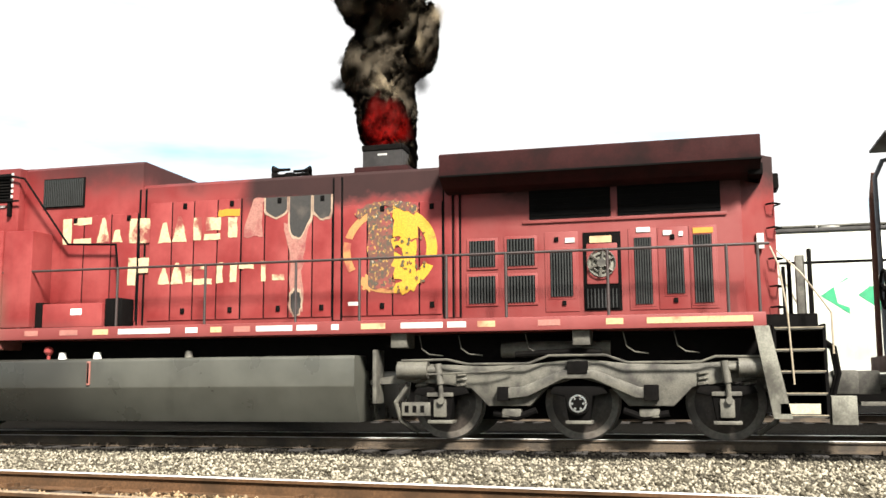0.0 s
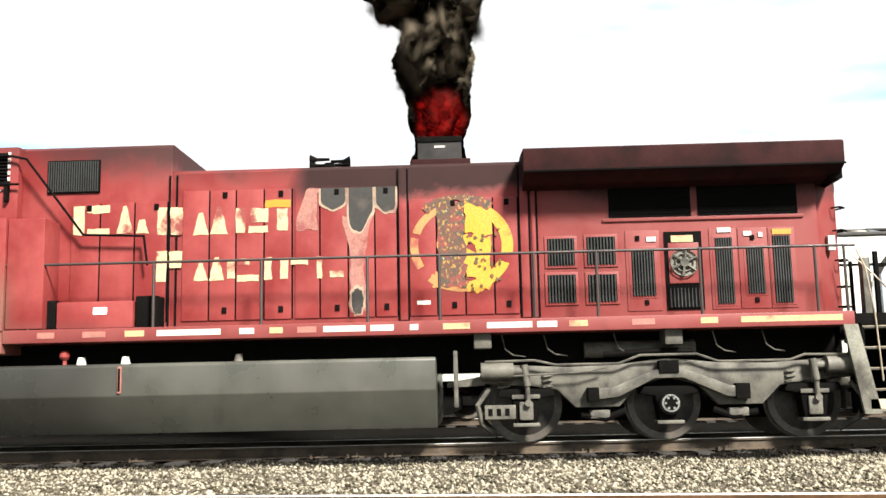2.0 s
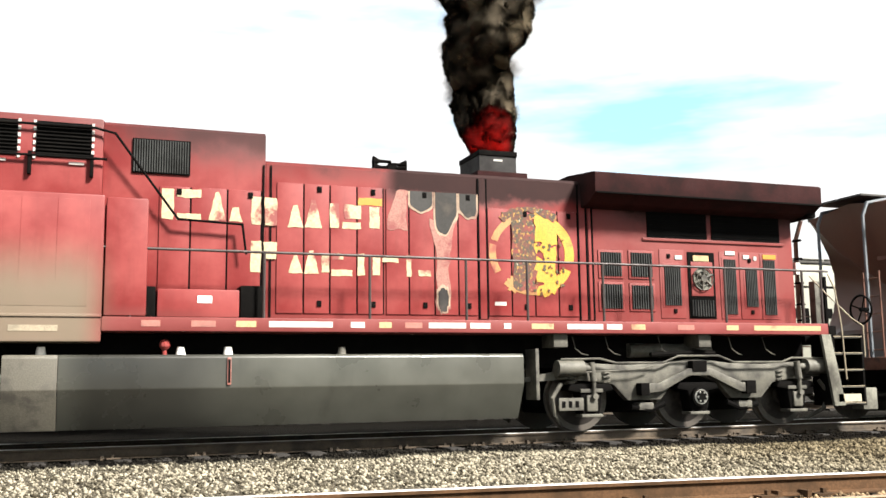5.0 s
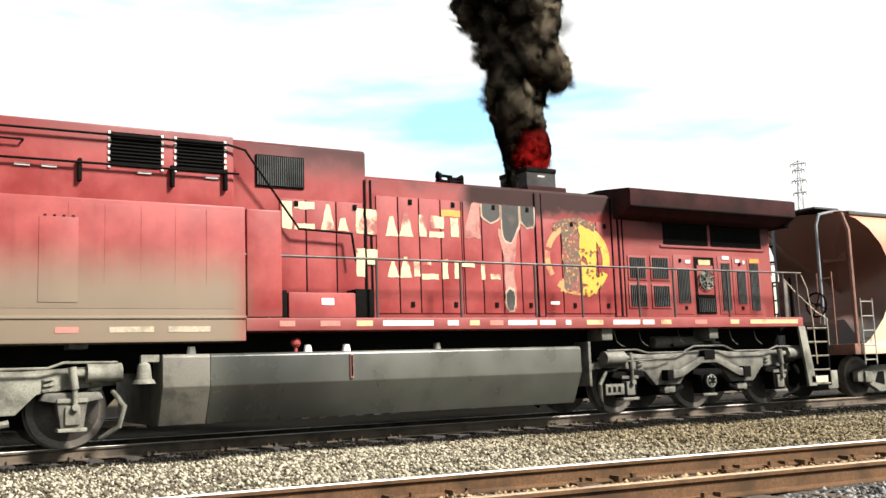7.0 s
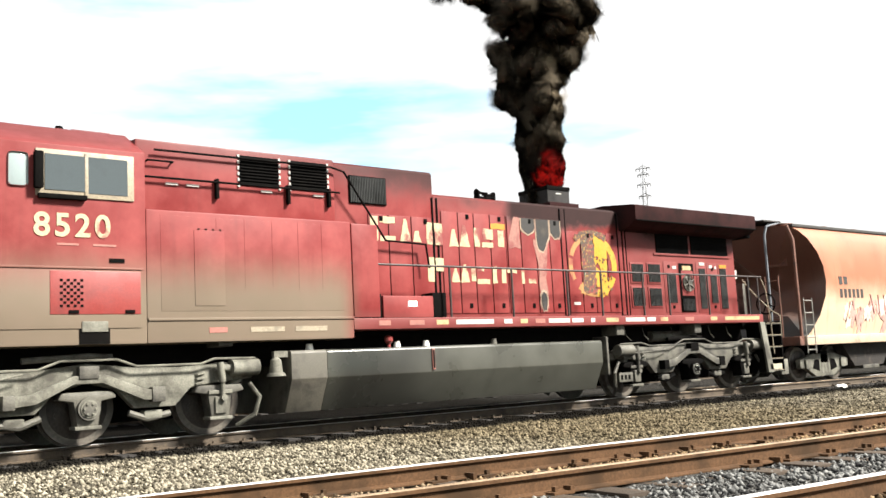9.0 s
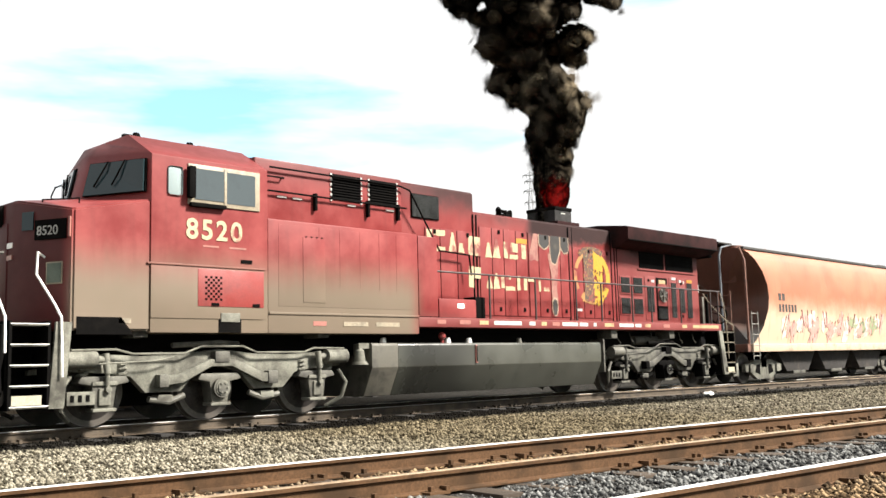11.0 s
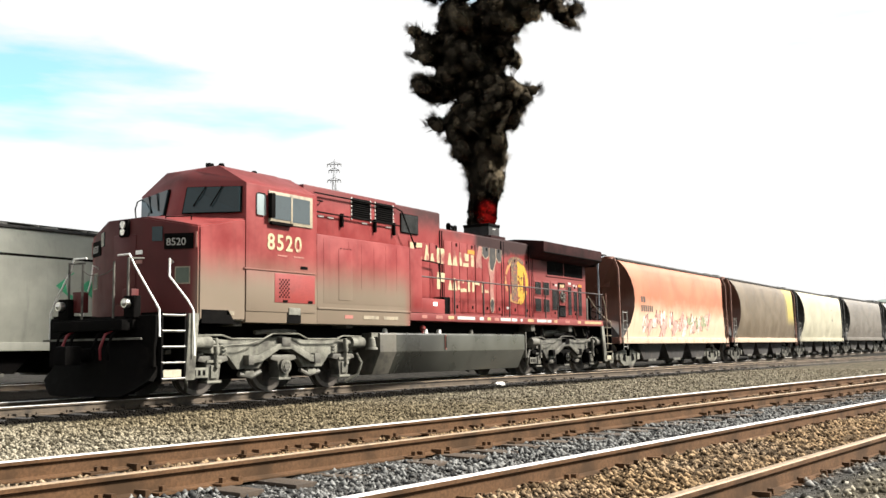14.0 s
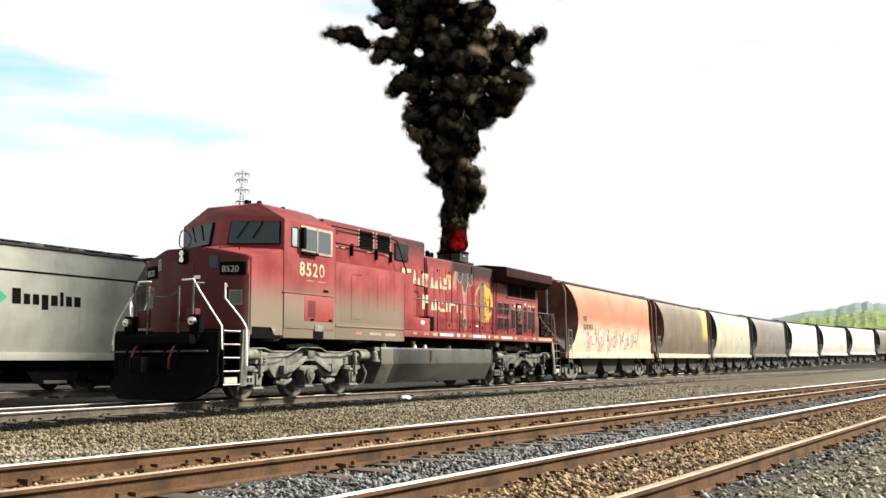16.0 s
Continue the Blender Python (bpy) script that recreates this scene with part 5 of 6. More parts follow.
def loco_truck(x, mat, dim, label):
    """A three-axle power truck, in truck space along x."""
    tr = new("truck")
    tr.parent = loco
    tr.matrix_basis = pose(x, 0, 0)
    tagged(tr, label)
    frame_pts = [(-2.62, 1.02), (-2.62, 1.2), (-2.2, 1.28), (-1.4, 1.24), (-0.7, 1.26), (0, 1.34), (0.7, 1.26), (1.4, 1.24), (2.2, 1.28), (2.62, 1.2), (2.62, 1.02), (2.0, 0.98), (1.58, 0.92), (1.32, 0.66), (0.70, 0.66), (0.44, 0.94), (0, 1.06), (-0.44, 0.94), (-0.70, 0.66), (-1.32, 0.66), (-1.58, 0.92), (-2.0, 0.98)]
    for s in (-1, 1):
        y0, y1 = sorted((s * 1.08, s * 1.24))
        part("side_frame", prism(B(), frame_pts, y0, y1, "y", 0.025), mat, tr)
        a, b = sorted((s * 1.25, s * 1.36))
        arm = [(-1.12, 0.76), (-1.12, 0.92), (-0.80, 0.94), (-0.22, 1.17), (0.25, 1.17), (0.85, 0.93), (1.02, 0.93), (1.02, 0.76), (0.80, 0.78), (0.2, 1.05), (-0.2, 1.05), (-0.72, 0.80)]
        part("traction_arm", prism(B(), arm, a, b, "y", 0.02), mat, tr)
        slab("arm_bracket", 0.92, 1.12, min(s * 1.22, s * 1.38), max(s * 1.22, s * 1.38), 0.74, 0.96, dim, tr)
        slab("arm_bracket", -1.16, -1.0, min(s * 1.22, s * 1.40), max(s * 1.22, s * 1.40), 0.74, 0.94, dim, tr)
        slab("centre_bracket", -0.14, 0.14, min(s * 1.2, s * 1.38), max(s * 1.2, s * 1.38), 1.12, 1.30, dim, tr)
        for ax in AXLES:
            bx = [(ax - 0.42, 0.84), (ax - 0.36, 0.94), (ax + 0.36, 0.94), (ax + 0.42, 0.84), (ax + 0.20, 0.80), (ax + 0.15, 0.45), (ax - 0.15, 0.45), (ax - 0.20, 0.80)]
            part("axle_box", prism(B(), bx, min(s * 1.02, s * 1.30), max(s * 1.02, s * 1.30), "y", 0.03), dim, tr)
            slab("box_tie", ax - 0.19, ax + 0.19, min(s * 1.06, s * 1.33), max(s * 1.06, s * 1.33), 0.41, 0.46, mat, tr)
            if ax:
                for k in (-0.31, 0.31):
                    sp = B()
                    coil(sp, (ax + k, s * 1.20), 0.08, 0.92, 1.14, 3)
                    part("coil_spring", sp, mat, tr)
                part("damper", cyl(cyl(B(), (ax - 0.02, s * 1.36, 1.28), (ax + 0.02, s * 1.36, 0.98), 0.055, n=12), (ax + 0.02, s * 1.36, 0.98), (ax + 0.03, s * 1.34, 0.72), 0.035, n=10), mat, tr)
                slab("bearing_cap", ax - 0.10, ax + 0.10, min(s * 1.28, s * 1.34), max(s * 1.28, s * 1.34), 0.50, 0.76, mat, tr, 0.03)
                part("damper_bracket", box(cyl(B(), (ax + 0.03, s * 1.28, 0.74), (ax + 0.03, s * 1.40, 0.74), 0.05, n=10), ax - 0.2, ax + 0.2, min(s * 1.26, s * 1.33), max(s * 1.26, s * 1.33), 0.80, 0.86, 0.01), mat, tr)
            else:
                part("bearing_hub", cyl(cyl(B(), (0, s * 1.28, 0.70), (0, s * 1.37, 0.70), 0.16, n=24), (0, s * 1.36, 0.70), (0, s * 1.40, 0.70), 0.10, n=20), dim, tr)
                cap = cyl(B(), (0, s * 1.365, 0.70), (0, s * 1.385, 0.70), 0.125, n=24)
                for k in range(6):
                    a_ = k * math.pi / 3
                    cyl(cap, (0.08 * math.cos(a_), s * 1.38, 0.70 + 0.08 * math.sin(a_)), (0.08 * math.cos(a_), s * 1.415, 0.70 + 0.08 * math.sin(a_)), 0.018, n=6)
                part("hub_cap", cap, CHROME if mat is GRIME else mat, tr, "hub cap with bolts")
        for e in (-1, 1):
            part("brake_cylinder", cyl(cyl(B(), (e * 2.20, s * 1.34, 1.19), (e * 2.66, s * 1.34, 1.19), 0.13, n=18), (e * 2.05, s * 1.34, 1.19), (e * 2.2, s * 1.34, 1.19), 0.06, n=12), mat, tr)
            part("brake_rod", tube(B(), [(e * 1.25, s * 1.2, 0.56), (e * 0.9, s * 1.2, 0.50), (e * 0.62, s * 1.2, 0.60)], 0.05), dim, tr)
            slab("brake_shoe", e * 0.98 - 0.14, e * 0.98 + 0.14, min(s * 1.05, s * 1.25), max(s * 1.05, s * 1.25), 0.50, 0.62, mat, tr, 0.02)
            tube_pts = [(e * 2.55, s * 1.26, 0.95), (e * 2.72, s * 1.28, 0.72), (e * 2.66, s * 1.22, 0.45), (e * 2.45, s * 1.0, 0.28)]
            part("sand_pipe", tube(B(), tube_pts, 0.035), mat, tr)
        plate = box(B(), -2.62, -2.18, s * 1.30 - 0.02, s * 1.30 + 0.02, 0.52, 0.72, 0.01)
        part("guard_plate", plate, mat, tr)
        for k in (-2.54, -2.42, -2.30):
            slab("plate_hole", k - 0.03, k + 0.03, s * 1.30 - 0.026, s * 1.30 + 0.026, 0.57, 0.67, BLACK, tr, 0)
        part("brake_pipe", tube(B(), [(-2.6, s * 1.38, 1.33), (-1.9, s * 1.38, 1.34), (-1.6, s * 1.36, 1.27), (-0.7, s * 1.36, 1.27), (-0.4, s * 1.36, 1.38), (0.4, s * 1.36, 1.38), (0.7, s * 1.36, 1.27), (1.7, s * 1.36, 1.27), (1.9, s * 1.38, 1.34), (2.6, s * 1.38, 1.33)], 0.018, 6), mat, tr)
        part("brake_pipe", tube(B(), [(-2.3, s * 1.40, 1.12), (-1.2, s * 1.40, 1.16), (-0.9, s * 1.38, 1.22)], 0.014, 6), mat, tr)
        part("torque_link", tube(B(), [(-0.9, s * 1.3, 1.40), (0.0, s * 1.3, 1.44), (0.35, s * 1.3, 1.42)], 0.045), dim, tr)
        part("frame_horn", prism(B(), [(-3.15, 0.98), (-3.15, 1.05), (-2.6, 1.14), (-2.6, 1.0)], min(s * 1.1, s * 1.2), max(s * 1.1, s * 1.2), "y"), mat, tr)
    slab("bolster", -0.5, 0.5, -1.1, 1.1, 0.9, 1.2, BLACK, tr, 0.02)
    slab("motor_shroud", -2.4, 2.4, -0.6, 0.6, 0.45, 1.0, BLACK, tr, 0.05)
    return [wheelset(tr, ax, 0.533, 0.703, 0.74, WHEEL) for ax in AXLES]


LOCO_WHEELS = loco_truck(6.95, GRIME, BLACK, "greasy dark three-axle truck") + loco_truck(-6.95, DUSTY, GRIME, "dusty pale three-axle truck")


# ---- hopper cars (own space: x along the car, y = 0 on the centre line) ----
def car_truck(car, x, mat):
    tr = new("truck")
    tr.parent = car
    tr.matrix_basis = pose(x, 0, 0)
    tagged(tr, "two-axle freight truck")
    pts = [(-1.2, 0.52), (-1.2, 0.74), (-0.55, 0.88), (0.55, 0.88), (1.2, 0.74), (1.2, 0.52), (0.9, 0.50), (0.45, 0.28), (-0.45, 0.28), (-0.9, 0.50)]
    hole = [(-0.62, 0.50), (-0.5, 0.72), (-0.28, 0.74), (-0.28, 0.42)]
    for s in (-1, 1):
        a, b = sorted((s * 0.96, s * 1.10))
        part("side_frame", prism(B(), pts, a, b, "y", 0.02), mat, tr)
        for k in (-1, 1):
            part("frame_window", prism(B(), [(k * p, q) for p, q in hole], s * 1.103, s * 1.108, "y"), BLACK, tr)
            slab("bearing_adapter", k * 0.88 - 0.12, k * 0.88 + 0.12, min(s * 1.0, s * 1.16), max(s * 1.0, s * 1.16), 0.5, 0.74, mat, tr, 0.02)
        for k in (-0.16, 0, 0.16):
            part("spring", cyl(B(), (k, s * 1.06, 0.36), (k, s * 1.06, 0.62), 0.06, n=8), mat, tr)
    slab("bolster", -0.2, 0.2, -1.1, 1.1, 0.62, 0.95, BLACK, tr, 0.02)
    return [wheelset(tr, k * 0.88, 0.457, 0.627, 0.74, WHEEL) for k in (-1, 1)]


def hopper_car(label, body_mat, trim_mat, group, half=6.85, ends_mat=None, ribbed=False, tall=0.0, bay_mat=None, sill_mat=None, truck_mat=GRIME):
    """A covered hopper with a rounded side, hollow ends, end frames, roof walk and discharge bays."""
    car = thing("hopper_car", label, "rail car", group)
    prof = [(-1.40, 1.30), (-1.44, 1.50), (-1.53, 1.9), (-1.58, 2.4), (-1.58, 2.8), (-1.56, 3.2), (-1.51, 3.6), (-1.43, 3.95), (-1.32, 4.18), (-1.20, 4.30)]
    prof = [(y, z + tall * max(0.0, (z - 3.2) / 1.2)) for y, z in prof]
    ring = prof + [(0.0, 4.46 + tall)] + [(-y, z) for y, z in prof[::-1]]

    def end(z):
        k = min(1.0, max(0.0, (4.30 - z) / 3.0))
        return half - 0.25 - 0.95 * math.sin(math.pi * k ** 0.9) ** 0.8
    bm = B()
    xs = (-1, -0.5, 0, 0.5, 1)
    if ribbed:
        xs = tuple(np.linspace(-1, 1, 19))
    grid = [[bm.verts.new((u * end(z), y * (1.0 if not ribbed or i % 2 else 1.012), z)) for y, z in ring] for i, u in enumerate(xs)]
    for a, b in zip(grid, grid[1:]):
        for j in range(len(ring) - 1):
            bm.faces.new((a[j], b[j], b[j + 1], a[j + 1]))
    bmesh.ops.recalc_face_normals(bm, faces=bm.faces)
    part("body", bm, body_mat, car)
    for u in (-1, 1):
        bm = B()
        o = [bm.verts.new((u * end(z), y, z)) for y, z in ring]
        i1 = [bm.verts.new((u * (end(z) - 0.25), y * 0.55, 2.7 + (z - 2.7) * 0.55)) for y, z in ring]
        c = bm.verts.new((u * (end(2.6) - 0.3), 0, 2.6))
        for j in range(len(ring)):
            k = (j + 1) % len(ring)
            bm.faces.new((o[j], o[k], i1[k], i1[j]))
            bm.faces.new((i1[j], i1[k], c))
        bmesh.ops.recalc_face_normals(bm, faces=bm.faces)
        part("end_sheet", bm, ends_mat or trim_mat, car, "hollow end sheet")
        slab("end_placard", u * (half - 0.75) - 0.02, u * (half - 0.75) + 0.02, -0.75, -0.15, 3.3, 3.7, trim_mat, car, 0)
        slab("end_sill", u * half - 0.12, u * half + 0.12, -1.45, 1.45, 1.12, 1.36, trim_mat, car, 0.02)
        for s in (-1, 1):
            part("corner_post", tube(B(), [(u * (half - 0.02), s * 1.42, 1.3), (u * (half - 0.05), s * 1.40, 3.9), (u * (half - 0.08), s * 1.24, 4.30 + tall)], 0.045), trim_mat, car)
            lad = B()
            for q in (0.12, 0.52):
                tube(lad, [(u * (half - q), s * 1.50, 0.9), (u * (half - q), s * 1.50, 2.35)], 0.016, 6)
            for i in range(5):
                tube(lad, [(u * (half - 0.12), s * 1.50, 1.0 + i * 0.32), (u * (half - 0.52), s * 1.50, 1.0 + i * 0.32)], 0.013, 6)
            part("ladder", lad, PALETRIM if s < 0 and u < 0 else trim_mat, car)
        lad = tube(tube(B(), [(u * half, -0.9, 1.3), (u * half, -0.9, 3.0)], 0.02, 6), [(u * half, -0.5, 1.3), (u * half, -0.5, 3.0)], 0.02, 6)
        for i in range(5):
            tube(lad, [(u * half, -0.9, 1.5 + i * 0.34), (u * half, -0.5, 1.5 + i * 0.34)], 0.015, 6)
        part("end_ladder", lad, trim_mat, car)
        for y in (-0.62, 0.62):
            part("end_frame_post", tube(B(), [(u * (half + 0.02), y, 1.3), (u * (half + 0.02), y, 4.1 + tall), (u * (half - 0.10), y, 4.36 + tall), (u * (half - 0.75), y, 4.50 + tall)], 0.035, 6), END_POST, car)
        slab("end_walk", u * (half - 0.35) - 0.42, u * (half - 0.35) + 0.42, -0.66, 0.66, 4.50 + tall, 4.535 + tall, DARKTRIM, car, 0)
        part("coupler", box(cyl(B(), (u * half, 0, 0.98), (u * (half + 0.35), 0, 0.98), 0.11, n=10), u * (half + 0.42) - 0.16, u * (half + 0.42) + 0.16, -0.16, 0.16, 0.8, 1.14, 0.03), GRIME, car)
    for s in (-1, 1):
        slab("side_sill", -half + 0.1, half - 0.1, min(s * 1.36, s * 1.50), max(s * 1.36, s * 1.50), 1.12, 1.36, sill_mat or body_mat, car, 0.015)
        slab("roof_edge", -half + 0.3, half - 0.3, min(s * 1.10, s * 1.28), max(s * 1.10, s * 1.28), 4.28 + tall, 4.36 + tall, DARKTRIM, car, 0.01)
    slab("roof_walk", -half + 0.1, half - 0.1, -0.34, 0.34, 4.54 + tall, 4.57 + tall, GRIME, car, 0)
    for i in range(8):
        x = -half + 1.0 + i * (2 * half - 2.0) / 7
        part("roof_hatch", cyl(B(), (x, -0.62, 4.36 + tall), (x, -0.62, 4.47 + tall), 0.26, 0.24, 14), trim_mat, car)
        slab("walk_bracket", x - 0.3, x - 0.25, -0.5, 0.5, 4.40 + tall, 4.54 + tall, trim_mat, car, 0)
    for i in range(3):
        x = (i - 1) * 3.0
        pts = [(x - 1.49, 1.2), (x + 1.49, 1.2), (x + 0.80, 0.48), (x - 0.80, 0.48)]
        part("discharge_bay", prism(B(), pts, -1.15, 1.15, "y", 0.02), bay_mat or trim_mat, car)
        slab("outlet_gate", x - 0.45, x + 0.45, -1.2, 1.2, 0.40, 0.50, GRIME, car)
    slab("centre_sill", -half, half, -0.3, 0.3, 0.85, 1.15, BLACK, car)
    wheels = car_truck(car, -half + 1.55, truck_mat) + car_truck(car, half - 1.55, truck_mat)
    return car, wheels


def side_y(z):
    """Half width of a hopper's rounded side at height z."""
    zs = (1.30, 1.50, 1.9, 2.4, 2.8, 3.2, 3.6, 3.95, 4.18, 4.30)
    ys = (1.40, 1.44, 1.53, 1.58, 1.58, 1.56, 1.51, 1.43, 1.32, 1.20)
    return float(np.interp(z, zs, ys))


def on_side(pts, mat, car, name, lift=0.008, label=""):
    """A flat mark laid on the near side, following its curve."""
    bm2 = B()
    vs = [bm2.verts.new((x, -side_y(z) - lift, z)) for x, z in pts]
    vb = [bm2.verts.new((x, -side_y(z) - lift + 0.02, z)) for x, z in pts]
    bm2.faces.new(vs)
    k = len(pts)
    for i in range(k):
        bm2.faces.new((vs[i], vs[(i + 1) % k], vb[(i + 1) % k], vb[i]))
    bmesh.ops.recalc_face_normals(bm2, faces=bm2.faces)
    return part(name, bm2, mat, car, label)


END_POST = plain("blue_grey_post_paint", (0.10, 0.115, 0.13), 0.6)
# bay colour kept near black to stand for shade under the cars
BAYDARK = plain("shaded_bay_steel", (0.014, 0.011, 0.009), 0.85, dirt=(0.04, 0.032, 0.026), dirt_at=(0.52, 0.70))
RUSTEND = hopper_paint("rust_brown_end_paint", (0.105, 0.044, 0.028), (0.026, 0.025, 0.023), 2.1)
TERRA = hopper_paint("terracotta_hopper_paint", (0.27, 0.095, 0.045), (0.46, 0.335, 0.235), 2.55)
OLIVE = hopper_paint("brown_hopper_paint", (0.0907, 0.067, 0.041), None, 3, (0.268, 0.216, 0.0518))
CREAMH = hopper_paint("cream_hopper_paint", (0.28, 0.26, 0.19))
GREYH = hopper_paint("grey_hopper_paint", (0.104, 0.0907, 0.0756))
WHITEH = hopper_paint("white_hopper_paint", (0.37, 0.355, 0.315))
RUSTTRIM = plain("rust_brown_trim", (0.115, 0.046, 0.028), 0.8, dirt=(0.05, 0.028, 0.02))
DARKTRIM = plain("dark_trim", (0.0216, 0.0194, 0.0173), 0.7)
PALESILL = plain("chalky_sill_paint", (0.42, 0.31, 0.22), 0.6)
PALETRIM = plain("pale_trim", (0.194, 0.186, 0.164), 0.6)

PITCH, FIRST = 14.5, 18.25
MOVING = []      # car, offset along the train
TURNING = [(w, 0.533) for w in LOCO_WHEELS]
for i, (label, mat, trim, rib) in enumerate((
        ("terracotta covered hopper car with graffiti low on its side", TERRA, RUSTTRIM, False),
        ("brown covered hopper car with a faded yellow end", OLIVE, RUSTTRIM, False),
        ("cream covered hopper car in a freight train", CREAMH, DARKTRIM, True),
        ("grey-brown covered hopper car in a freight train", GREYH, DARKTRIM, False),
        ("white covered hopper car in a freight train", WHITEH, DARKTRIM, True),
        ("white covered hopper car with grey markings", WHITEH, DARKTRIM, True),
        ("white covered hopper car in a freight train", WHITEH, DARKTRIM, True),
        ("grey-brown covered hopper car in a freight train", GREYH, DARKTRIM, False),
        ("cream covered hopper car in a freight train", CREAMH, DARKTRIM, True),
        ("grey-brown covered hopper car in a freight train", GREYH, DARKTRIM, False))):
    car, wheels = hopper_car(label, mat, trim, "cars of the moving train", ribbed=rib, sill_mat=PALESILL if i < 2 else None, bay_mat=BAYDARK, ends_mat=RUSTEND if i < 2 else DARKTRIM, truck_mat=DUSTY if i == 0 else GRIME)
    MOVING.append((car, FIRST + PITCH * i))
    if i == 0:
        hand = B()
        tube(hand, [(-7.06, -0.60 + 0.27 * math.cos(k * math.pi / 12), 2.27 + 0.27 * math.sin(k * math.pi / 12)) for k in range(25)], 0.022, 6)
        for k in range(4):
            tube(hand, [(-7.03, -0.60, 2.27), (-7.06, -0.60 + 0.27 * math.cos(k * math.pi / 2 + 0.4), 2.27 + 0.27 * math.sin(k * math.pi / 2 + 0.4))], 0.016, 6)
        cyl(hand, (-7.08, -0.60, 2.27), (-6.86, -0.60, 2.27), 0.04, n=10)
        part("brake_wheel", hand, BLACK, car, "black hand brake wheel")
    if i < 2:
        TURNING += [(w, 0.457) for w in wheels]
    if i == 0:
        rng = random.Random(9)
        scrawl = [plain("graffiti_pink", (0.44, 0.26, 0.22), 0.6), plain("graffiti_white", (0.52, 0.46, 0.40), 0.6), plain("graffiti_maroon", (0.16, 0.05, 0.045), 0.6), plain("graffiti_green", (0.22, 0.25, 0.14), 0.6)]
        for k in range(26):
            x = -4.6 + k * 0.32 + rng.uniform(-0.1, 0.1)
            z = 1.85 + rng.uniform(-0.1, 0.3)
            sl = rng.choice((-1, 0.4, 1))
            m = scrawl[1] if k % 3 == 0 else scrawl[3] if k % 3 == 2 and k > 15 else scrawl[0]
            on_side(blob(x, z, rng.uniform(0.16, 0.36), rng.uniform(0.16, 0.42), 60 + k, 0.9, 26), m, car, "graffiti_patch", 0.006 + 0.002 * (k % 4))
            on_side([(x - 0.1 * sl, z + 0.34), (x - 0.1 * sl + 0.03, z + 0.34), (x + 0.12 * sl + 0.03, z - 0.2), (x + 0.12 * sl, z - 0.2)], scrawl[2], car, "graffiti_stroke", 0.018)
        for k in range(6):
            on_side([(-5.0 + k * 0.22, 2.36), (-4.87 + k * 0.22, 2.36), (-4.87 + k * 0.22, 2.60), (-5.0 + k * 0.22, 2.60)], DARKTRIM, car, "car_number_bar")
        for k in range(2):
            on_side([(-5.0 + k * 0.26, 2.72), (-4.83 + k * 0.26, 2.72), (-4.83 + k * 0.26, 2.94), (-5.0 + k * 0.26, 2.94)], DARKTRIM, car, "car_number_bar")
    if i == 5:
        on_side([(1.5, 1.8), (4.2, 1.8), (4.2, 2.3), (1.5, 2.3)], GREYH, car, "marking_bar")
    if i in (2, 4):
        on_side([(2.4, 2.5), (2.9, 2.5), (2.9, 3.3), (2.4, 3.3)], GREYH, car, "marking_bar")

# parked potash hoppers on the track behind: green diamonds and a row of dark bars for the owner's name
SILVER = hopper_paint("silver_grey_hopper_paint", (0.225, 0.225, 0.19))
SILVER.node_tree.nodes["Principled BSDF"].inputs["Specular IOR Level"].default_value = 0.12
CHALK = hopper_paint("chalky_white_hopper_paint", (0.40, 0.41, 0.36))


def parked_car(label, mat, place):
    # black bays and trucks: the underside's shade is put into their colour
    car, _ = hopper_car(label, mat, PALETRIM, "parked hopper cars", ends_mat=PALETRIM, tall=0.3, bay_mat=BLACK, truck_mat=BLACK)
    on_side([(-1.25, 2.98), (-0.62, 3.42), (-0.62, 2.54)], GREEN, car, "green_diamond")
    on_side([(-0.42, 2.98), (0.18, 3.44), (0.78, 2.98), (0.18, 2.52)], GREEN, car, "green_diamond")
    x = 0.95
    for w, z0, z1 in ((0.36, 2.80, 3.27), (0.28, 2.80, 3.12), (0.28, 2.80, 3.12), (0.30, 2.66, 3.12), (0.30, 2.80, 3.12), (0.18, 2.80, 3.24), (0.28, 2.80, 3.12), (0.30, 2.80, 3.12)):
        on_side([(x, z0), (x + w - 0.05, z0), (x + w - 0.05, z1), (x, z1)], BLACK, car, "name_bar")
        x += w + 0.05
    on_side([(5.0, 1.62), (5.55, 1.62), (5.55, 1.95), (5.0, 1.95)], WHITE, car, "data_panel")
    on_side([(5.08, 1.68), (5.47, 1.68), (5.47, 1.88), (5.08, 1.88)], BLACK, car, "data_panel_text", 0.012)
    slab("side_stripe", -6.2, 6.2, -1.50, -1.30, 3.75, 3.83, BLACK, car, 0.01)
    car.matrix_basis = place
    return car


parked_car("chalky white parked covered hopper with green diamonds", CHALK, pose(4.2, 26.0, 0.0))
first_parked = parked_car("silver-grey parked covered hopper with green diamonds", SILVER, pose(18.85, 26.0, 0.0))
for i in (-3, -2, 1, 2, 3):
    copy_thing(first_parked, pose(18.85 + 14.65 * i, 26.0, 0.0))


